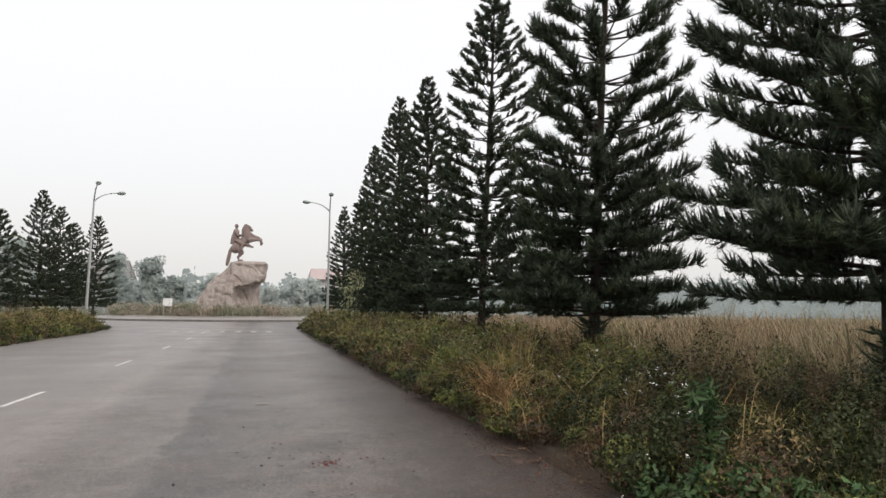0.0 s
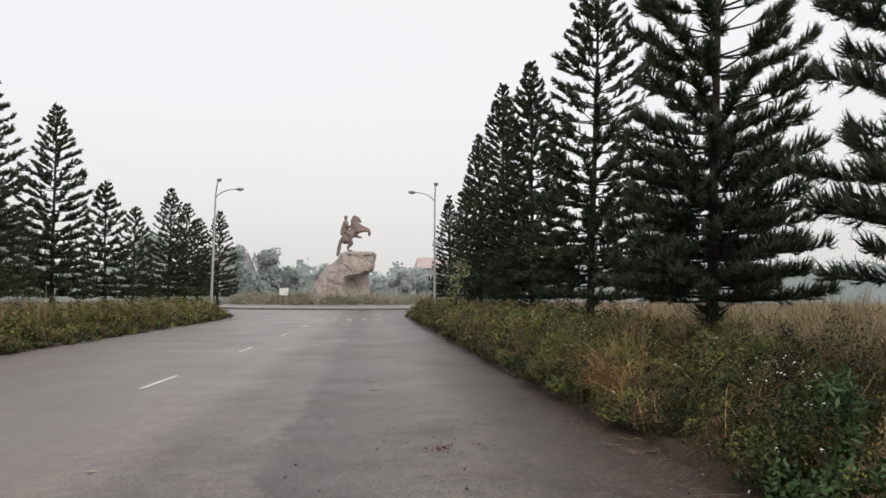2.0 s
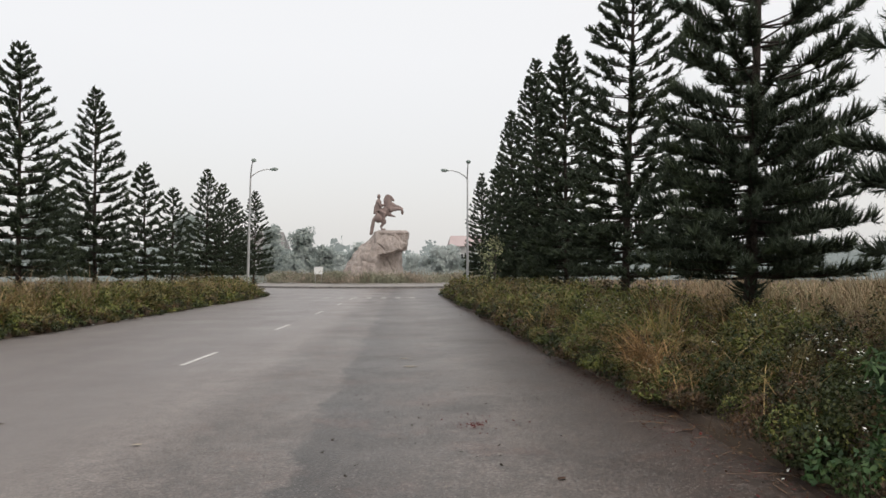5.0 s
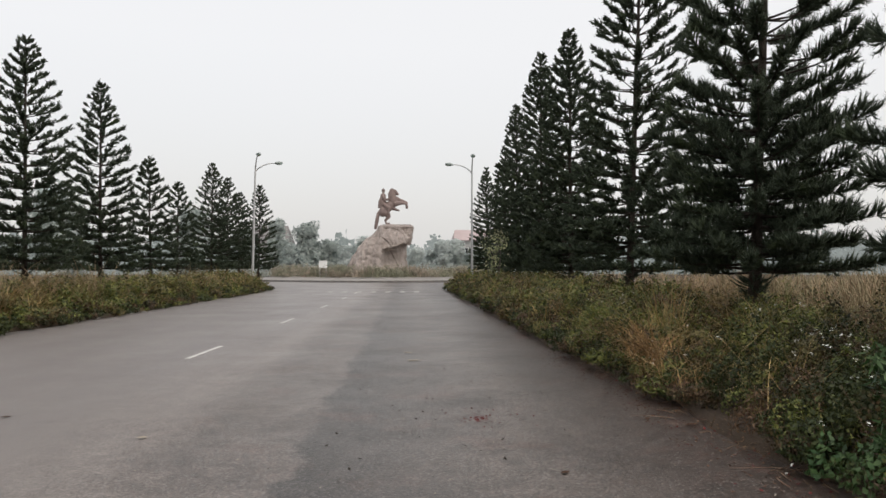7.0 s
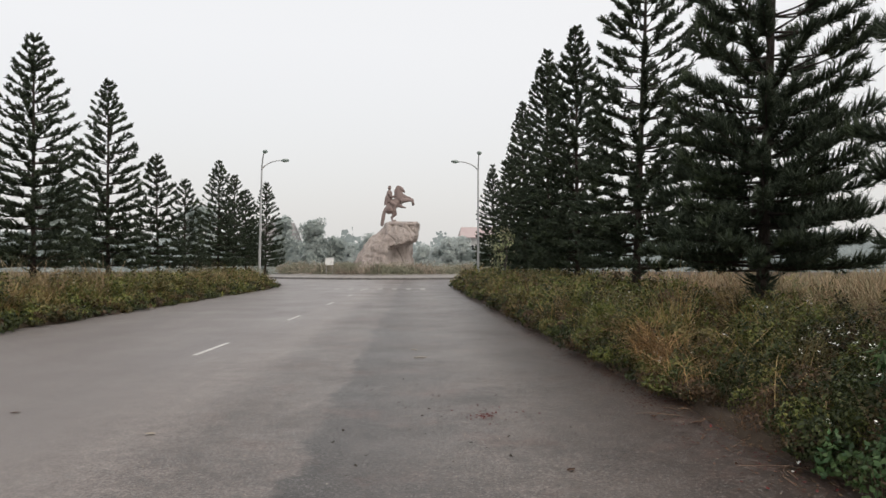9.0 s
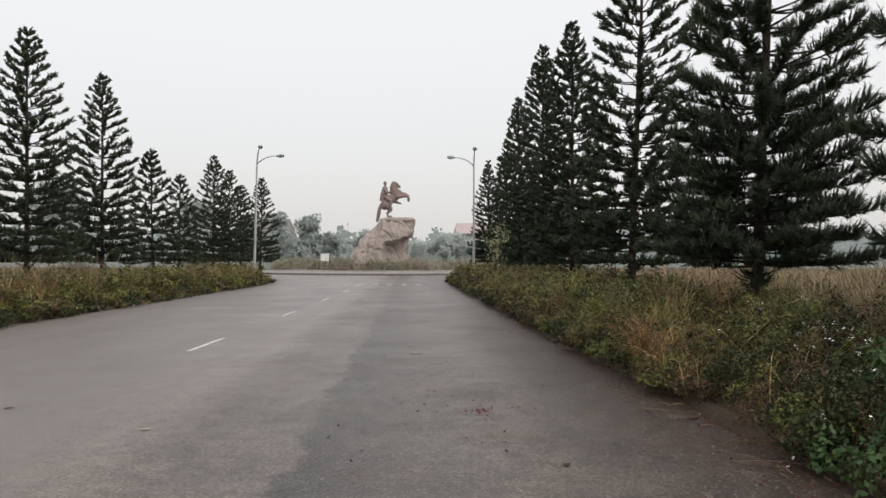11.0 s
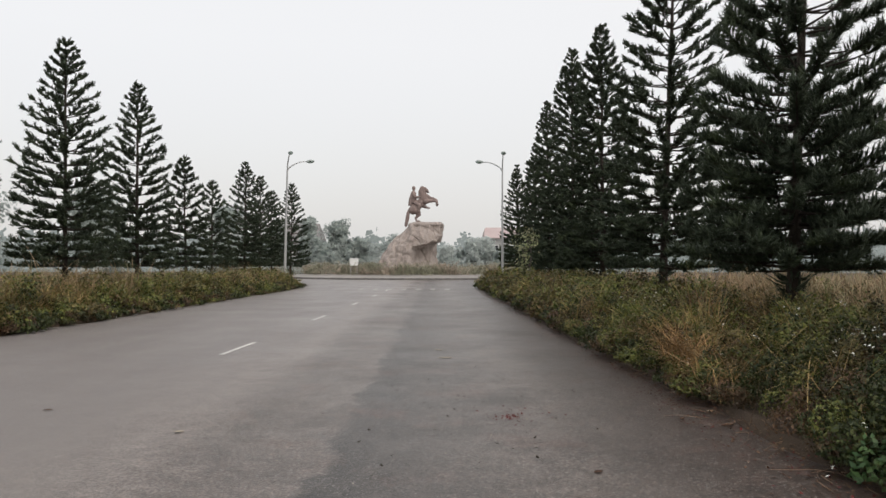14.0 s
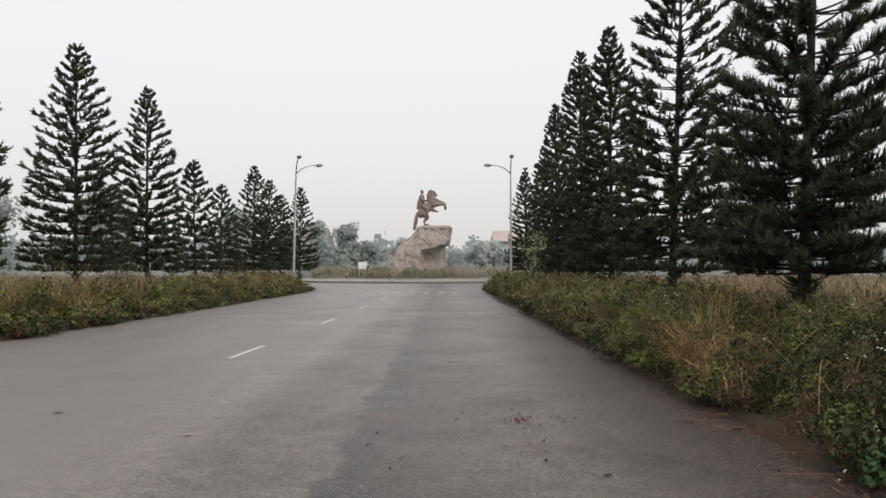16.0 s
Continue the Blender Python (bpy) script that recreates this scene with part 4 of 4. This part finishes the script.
def leafy_tree(x, y, height, spread, seed, count, size, label, material=None, name="broadleaf_tree", group="distant trees"):
    rng = np.random.default_rng(seed)
    tree = thing(name, x, y, 0.05, label, "tree", group)
    limbs, radii, clumps = [], [], []
    zs = np.linspace(0, height * 0.75, 8)
    limbs.append(np.stack([np.cumsum(rng.normal(0, 0.06, 8)), np.cumsum(rng.normal(0, 0.06, 8)), zs], 1))
    radii.append(np.linspace(height * 0.026, height * 0.008, 8))
    for k in range(13):
        z = height * rng.uniform(0.10, 0.75)
        a, ln = rng.uniform(0, 6.283), spread * rng.uniform(0.45, 0.95)
        s = np.linspace(0, 1, 5)[:, None]
        p = np.array([0, 0, z]) + np.array([math.cos(a), math.sin(a), 0]) * ln * s + np.array([0, 0, 1.0]) * height * rng.uniform(0.08, 0.22) * s**0.8
        limbs.append(p)
        radii.append(np.linspace(height * 0.010, height * 0.003, 5))
        clumps += [p[-1], p[3], p[2] + rng.normal(0, 0.25, 3)]
    clumps += [np.array([rng.normal(0, spread * 0.25), rng.normal(0, spread * 0.25), height * rng.uniform(0.8, 0.97)]) for _ in range(6)]
    if group == "distant trees":
        for _ in range(46):
            f = rng.random()
            wide = spread * (0.95 - 0.75 * f**1.6) * math.sqrt(rng.random())
            a = rng.uniform(0, 6.283)
            clumps.append(np.array([wide * math.cos(a), wide * math.sin(a), height * (0.04 + 0.90 * f)]))
    v, f = tubes(limbs, radii, 6)
    raw("trunk", v, f, M_TRUNK, tree, True)
    clumps = np.array(clumps)
    k = rng.integers(0, len(clumps), count)
    pos = clumps[k] + np.clip(rng.normal(0, 1, (count, 3)), -1.5, 1.5) * np.array([0.24, 0.24, 0.18]) * spread * rng.uniform(0.5, 1.1, (len(clumps), 1))[k]
    pos[:, 2] = np.abs(pos[:, 2]) + 0.02
    facing = unit(pos * np.array([1.0, 1.0, 0.0]) + np.array([0, 0, 0.35 * spread]))
    v, f = leaves(rng, pos, size, 0.62, 0.75, facing)
    raw("crown", v, f, material or M_FAR, tree)
    return tree


FAR_TREES = [
    (-22.8, 125.0, 10.2, 2.2), (-28.5, 124.0, 8.6, 2.6), (-15.9, 112.0, 8.6, 2.2), (-13.4, 116.0, 6.0, 2.0), (-19.5, 120.0, 5.0, 2.2), (-12.0, 140.0, 5.4, 3.2), (-8.6, 138.0, 7.4, 3.0),
    (-6.0, 142.0, 6.4, 3.0), (4.6, 128.0, 4.4, 1.8), (6.6, 126.0, 6.4, 2.0), (9.4, 130.0, 6.8, 2.2), (12.2, 124.0, 4.6, 2.0), (2.4, 150.0, 5.6, 2.4), (15.6, 122.0, 7.0, 2.6),
    (-34.0, 112.0, 11.0, 4.0), (-44.0, 90.0, 12.0, 4.5), (-52.0, 76.0, 12.5, 4.5), (-60.0, 66.0, 11.5, 4.5),
]
# trees past 125 m take the paler leaf colour, for thicker haze
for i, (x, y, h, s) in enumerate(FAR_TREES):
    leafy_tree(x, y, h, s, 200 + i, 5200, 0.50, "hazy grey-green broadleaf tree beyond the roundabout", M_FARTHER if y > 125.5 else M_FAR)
# a young yellow-leaved tree in front of the pines
leafy_tree(4.75, 36.5, 3.5, 0.9, 260, 420, 0.13, "small sparse yellow-green sapling among dark pines", M_LEMON, "sapling", "saplings")


def far_scrub():
    rng = np.random.default_rng(15)
    out = []
    for _ in range(95):
        c = np.array([rng.uniform(-40, 30), rng.uniform(114, 136), 0.0])
        h, w = rng.uniform(1.4, 3.4), rng.uniform(1.0, 2.2)
        p = np.clip(rng.normal(0, 1, (330, 3)), -1.7, 1.7) * np.array([w, w, 0.0])
        p[:, 2] = h * rng.random(330) ** 0.7 * np.exp(-((np.hypot(p[:, 0], p[:, 1]) / (1.8 * w)) ** 2))
        out.append(leaves(rng, c + p, 0.34, 0.3, 0.7))
    # the scrub shares the leaf colour that carries the haze
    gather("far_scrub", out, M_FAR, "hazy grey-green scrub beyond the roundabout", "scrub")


far_scrub()


def far_wood():
    rng = np.random.default_rng(5)
    out = []
    for a in np.linspace(-1.25, 1.25, 150):
        r = 185 + rng.uniform(-12, 25)
        h = rng.uniform(7.0, 11.0)
        c = np.array([r * math.sin(a), r * math.cos(a), 0.0])
        n = 480
        p = np.clip(rng.normal(0, 1, (n, 3)), -1.7, 1.7) * np.array([2.4, 2.4, 0.0])
        p[:, 2] = h * rng.random(n) ** 0.8 * np.exp(-((np.hypot(p[:, 0], p[:, 1]) / 4.2) ** 2))
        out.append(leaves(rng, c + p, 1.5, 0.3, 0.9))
    tagged(gather("backdrop_woodland", out, M_DISTANCE, "distant belt of trees along the field edge, glowing grey-green as haze", "woodland"), kind="structure")


far_wood()

# ---- houses beyond the roundabout ----


def house(x, y, w, d, eaves, ridge, wall_mat, roof_mat, label, hip=1.6):
    h = thing("house", x, y, 0.05, label, "house", "houses beyond the roundabout")
    b = bmesh.new()
    box(b, -w / 2, w / 2, -d / 2, d / 2, 0, eaves)
    part("wall", b, wall_mat, h)
    b = bmesh.new()
    o = 0.5
    lo = [b.verts.new(p) for p in ((-w / 2 - o, -d / 2 - o, eaves), (w / 2 + o, -d / 2 - o, eaves), (w / 2 + o, d / 2 + o, eaves), (-w / 2 - o, d / 2 + o, eaves))]
    un = [b.verts.new(v.co - Vector((0, 0, 0.18))) for v in lo]
    r0, r1 = b.verts.new((-w / 2 + hip, 0, ridge)), b.verts.new((w / 2 - hip, 0, ridge))
    for f in ((lo[0], lo[1], r1, r0), (lo[2], lo[3], r0, r1), (lo[1], lo[2], r1), (lo[3], lo[0], r0), tuple(un)):
        b.faces.new(f)
    for i in range(4):
        b.faces.new((lo[i], lo[(i + 1) % 4], un[(i + 1) % 4], un[i]))
    part("roof", b, roof_mat, h)
    floors = max(1, int(eaves // 3.1))
    for fl in range(floors):
        for k in range(3):
            cx = -w / 2 + w * (k + 0.5) / 3
            z0 = 0.9 + fl * 3.1
            b = bmesh.new()
            box(b, cx - 0.65, cx + 0.65, -d / 2 - 0.06, -d / 2 - 0.005, z0, z0 + 1.5)
            win = part("window", b, M_WHITE, h, "pale window frame")
            b = bmesh.new()
            box(b, cx - 0.55, cx + 0.55, -d / 2 - 0.075, -d / 2 - 0.062, z0 + 0.1, z0 + 1.4)
            part("pane", b, M_PANE, win)
    return h


house(-28.5, 148.0, 8.0, 9.0, 5.9, 10.4, M_WALL, M_ROOFG, "grey two-storey house with a steep tiled roof", 0.6)
house(15.0, 140.0, 10.5, 8.0, 7.0, 9.2, M_WALL, M_ROOFR, "pale two-storey house with a red roof paled for haze", 0.0)

# a plain white notice board on two posts on the island
board = thing("notice_board", -9.6, 80.2, 0.45, "plain white notice board standing in island weeds", "sign", turn=4)
bm = bmesh.new()
box(bm, -0.48, 0.48, -0.03, 0.03, 1.1, 1.95, 0.01)
part("panel", bm, M_WHITE, board)
for s in (-0.36, 0.36):
    bm = bmesh.new()
    bmesh.ops.create_cone(bm, cap_ends=True, segments=10, radius1=0.035, radius2=0.035, depth=1.3, matrix=Matrix.Translation((s, 0.03, 0.6)))
    part("post", bm, M_STEEL, board)

# a pale concrete marker block half sunk in the roadside grass
bm = bmesh.new()
box(bm, -0.42, 0.42, -0.25, 0.25, 0.0, 0.62, 0.07)
for v in bm.verts:
    v.co += Vector((noise.noise(v.co * 4), noise.noise(v.co * 4 + Vector((5, 0, 0))), 0)) * 0.03
mk = part("concrete_block", bm, M_PAVE)
mk.matrix_basis = pose(-11.6, 38.0, 0.10, 0, 0, 8)
tagged(mk, "pale weathered concrete block sunk in roadside grass", "block")

# ---- litter on the road ----


def flake(name, x, y, length, width, turn, material, label, category):
    """A dry leaf: a pointed, cupped blade with a raised midrib."""
    b = bmesh.new()
    rows = []
    for s in np.linspace(0, 1, 7):
        w = width * math.sin(math.pi * (0.08 + 0.88 * s)) * 0.5
        z = 0.010 + 0.25 * width * (s - 0.5) ** 2
        rows.append([b.verts.new((length * (s - 0.5), k * w, z + 0.35 * abs(k) * w * (1 - s * 0.4))) for k in (-1, -0.5, 0, 0.5, 1)])
    for p, q in zip(rows, rows[1:]):
        for i in range(4):
            b.faces.new((p[i], p[i + 1], q[i + 1], q[i]))
    ob = part(name, b, material, None, "", True)
    thick = ob.modifiers.new("thickness", "SOLIDIFY")
    thick.thickness = 0.002
    ob.matrix_basis = pose(x, y, 0.0, 0, 0, turn)
    return tagged(ob, label, category, "litter on the road")


flake("fallen_leaf", 3.02, 7.57, 0.14, 0.045, 15, M_PALE, "pale curled dry leaf on dark asphalt", "leaf")
flake("fallen_leaf", 0.15, 11.9, 0.24, 0.07, 4, M_PALE, "long pale dry leaf on worn asphalt", "leaf")
flake("fallen_leaf", 0.05, 13.0, 0.16, 0.05, -20, M_PALE, "small pale dry leaf on worn asphalt", "leaf")
flake("fallen_leaf", 2.55, 7.2, 0.12, 0.05, 70, M_DEAD, "dark brown dead leaf near the verge", "leaf")
flake("fallen_leaf", 2.9, 6.9, 0.15, 0.06, 20, M_DEAD, "dark brown dead leaf near the verge", "leaf")
flake("fallen_leaf", 1.25, 5.35, 0.09, 0.05, 40, M_DEAD, "small dark dead leaf on asphalt", "leaf")
flake("fallen_leaf", -2.45, 6.65, 0.09, 0.05, 10, M_PALE, "small pale dry leaf on worn asphalt", "leaf")
flake("fallen_leaf", -4.25, 7.65, 0.10, 0.05, 30, M_DEAD, "small brown leaf on the grey lane", "leaf")

flake("litter_scrap", -9.72, 22.1, 0.42, 0.20, 12, M_WHITE, "crumpled white scrap at the grass edge", "litter")
flake("litter_scrap", -9.60, 24.6, 0.30, 0.16, -25, M_WHITE, "small white scrap at the grass edge", "litter")

rng = np.random.default_rng(31)


def scatter(name, n, places, size, material, label, category, height=0.012):
    """Crumbs of litter lying flat about the given places (x, y, reach)."""
    pts = []
    for x, y, reach in places:
        m = n // len(places)
        pts.append(np.column_stack([x + rng.normal(0, reach, m), y + rng.normal(0, reach * 1.3, m), np.full(m, height)]))
    p = np.concatenate(pts)
    p = p[p[:, 0] < RIGHT_EDGE + 0.5]
    p[:, 2] += np.maximum(0, p[:, 0] - RIGHT_EDGE) * 0.3
    v, f = leaves(rng, p, size, 0.85, 0.7)
    v[:, 2] = np.maximum(v[:, 2], 0.006)
    return gather(name, [(v, f)], material, label, category)


scatter("red_petals", 90, [(0.80, 7.3, 0.06), (0.78, 7.28, 0.10), (0.85, 7.35, 0.22)], 0.030, M_RED, "cluster of fallen red petals on asphalt", "petals")
scatter("red_petal_litter", 300, [(2.95, y, 0.24) for y in np.arange(4.0, 13.0, 0.9)], 0.032, M_RED, "dark red petals along the weedy road edge", "petals")
scatter("leaf_crumbs", 2600, [(2.8, y, 0.2) for y in np.arange(2.5, 40.0, 0.8)], 0.035, M_DEAD, "brown leaf crumbs along the road edge", "leaf litter")
scatter("edge_litter", 1000, [(3.02, y, 0.15) for y in np.arange(3.5, 11.5, 0.8)], 0.034, M_DRYLEAF, "reddish dead leaf litter along the soil edge", "leaf litter", 0.03)
scatter("dark_crumbs", 84, [(0.4, 8.4, 0.8), (1.3, 7.6, 0.9), (-0.3, 6.8, 0.9), (1.2, 10.0, 1.2)], 0.040, M_BARK, "dark leaf crumbs scattered over the asphalt", "leaf litter")
scatter("pale_crumbs", 160, [(0.4, 7.4, 1.0), (1.6, 6.2, 0.8), (-1.4, 6.0, 1.2), (2.4, 7.5, 0.5)], 0.018, M_PALE, "pale specks of grit on the asphalt", "grit")
V, R = [], []
for k in range(46):
    y = rng.uniform(3.5, 13.0)
    c = np.array([rng.normal(3.0, 0.16), y, 0.012])
    a, ln = rng.uniform(0, 6.28), rng.uniform(0.12, 0.55)
    s = np.linspace(0, 1, 6)[:, None]
    V.append(c + np.array([math.cos(a), math.sin(a), 0]) * ln * s + np.array([-math.sin(a), math.cos(a), 0]) * ln * 0.22 * np.sin(s * 4 + k) + np.array([0, 0, 0.03]) * np.sin(s * 3.1))
    R.append(np.linspace(0.005, 0.002, 6))
v, f = tubes(V, R, 5)
tagged(raw("dry_twigs", v, f, M_TWIG, None, True), "thin dry twigs lying along the road edge", "twigs", kind="stuff")

# ---- flowers and the tall fresh weeds by the road edge ----
p = []
for x, y, z, m, reach in ((4.0, 6.2, 1.0, 16, 0.22), (4.5, 8.0, 1.05, 9, 0.4), (3.6, 8.6, 0.7, 8, 0.25), (3.4, 5.2, 0.5, 9, 0.2), (4.2, 11.0, 1.0, 8, 0.5), (3.6, 13.5, 0.9, 8, 0.4), (-10.2, 22.0, 0.5, 24, 0.6)):
    p.append(np.column_stack([rng.normal(x, reach, m), rng.normal(y, reach * 1.5, m), rng.normal(z, 0.09, m)]))
p = np.concatenate(p)
p[:, 2] = np.where(p[:, 0] > 0, right_height(p[:, 0], p[:, 1]), left_height(p[:, 0], p[:, 1])) * rng.uniform(0.75, 1.05, len(p)) + 0.08
k = np.repeat(np.arange(len(p)), 5)
v, f = leaves(rng, p[k] + rng.normal(0, 0.008, (len(k), 3)), 0.021, 0.6, 0.8)
gather("white_flowers", [(v, f)], M_PETAL, "tiny white wildflowers among the weeds", "flowers")


def tall_weed(x, y, height, seed, label):
    rng = np.random.default_rng(seed)
    plant = thing("tall_weed", x, y, 0.08, label, "plant", "fresh weeds at the road edge")
    stems, rad, P, W = [], [], [], []
    for i in range(3):
        top = np.array([rng.normal(0, 0.10), rng.normal(0, 0.10), height * rng.uniform(0.75, 1.0)])
        s = np.linspace(0, 1, 8)[:, None]
        stem = top * s + np.array([0.03, 0.02, 0]) * np.sin(s * 5 + i)
        stems.append(stem)
        rad.append(np.linspace(0.009, 0.004, 8))
        for t in np.linspace(0.25, 1.0, 22):
            P.append(np.array([np.interp(t, s[:, 0], stem[:, j]) for j in range(3)]))
    v, f = tubes(stems, rad, 6)
    raw("stem", v, f, M_FRESH, plant, True)
    P = np.repeat(np.array(P), 7, axis=0)
    way = unit(np.concatenate([rng.normal(0, 1, (len(P), 2)), np.full((len(P), 1), 0.25)], 1))
    v, f = leaves(rng, P + way * rng.uniform(0.02, 0.075, (len(P), 1)), 0.105, 0.65, 0.24, unit(way + np.array([0, 0, 0.9])))
    raw("foliage", v, f, M_FRESH, plant)
    return plant


tall_weed(3.62, 4.85, 1.05, 1, "tall bright green weed with long narrow leaves")
tall_weed(3.45, 4.3, 0.42, 2, "low bright green weed at the road edge")
tall_weed(3.75, 3.95, 0.40, 3, "low bright green weed at the road edge")

# a patch of fresh broad leaves low at the road edge
P, N = [], []
for x, y, r, h, m in ((3.25, 4.5, 0.26, 0.42, 420), (3.42, 4.1, 0.30, 0.50, 460), (3.15, 4.95, 0.18, 0.30, 220), (3.75, 3.6, 0.3, 0.45, 380)):
    d = unit(rng.normal(size=(m, 3)) + np.array([0, 0, 0.5]))
    d[:, 2] = np.abs(d[:, 2])
    P.append(np.array([x, y, 0.06]) + d * np.array([r, r, h]) * rng.uniform(0.7, 1.05, (m, 1)))
    N.append(d)
gather("fresh_leaves", [leaves(rng, np.concatenate(P), 0.062, 0.6, 0.55, np.concatenate(N))], M_FRESH, "low bright green broad-leaved weeds at the road edge", "weeds")
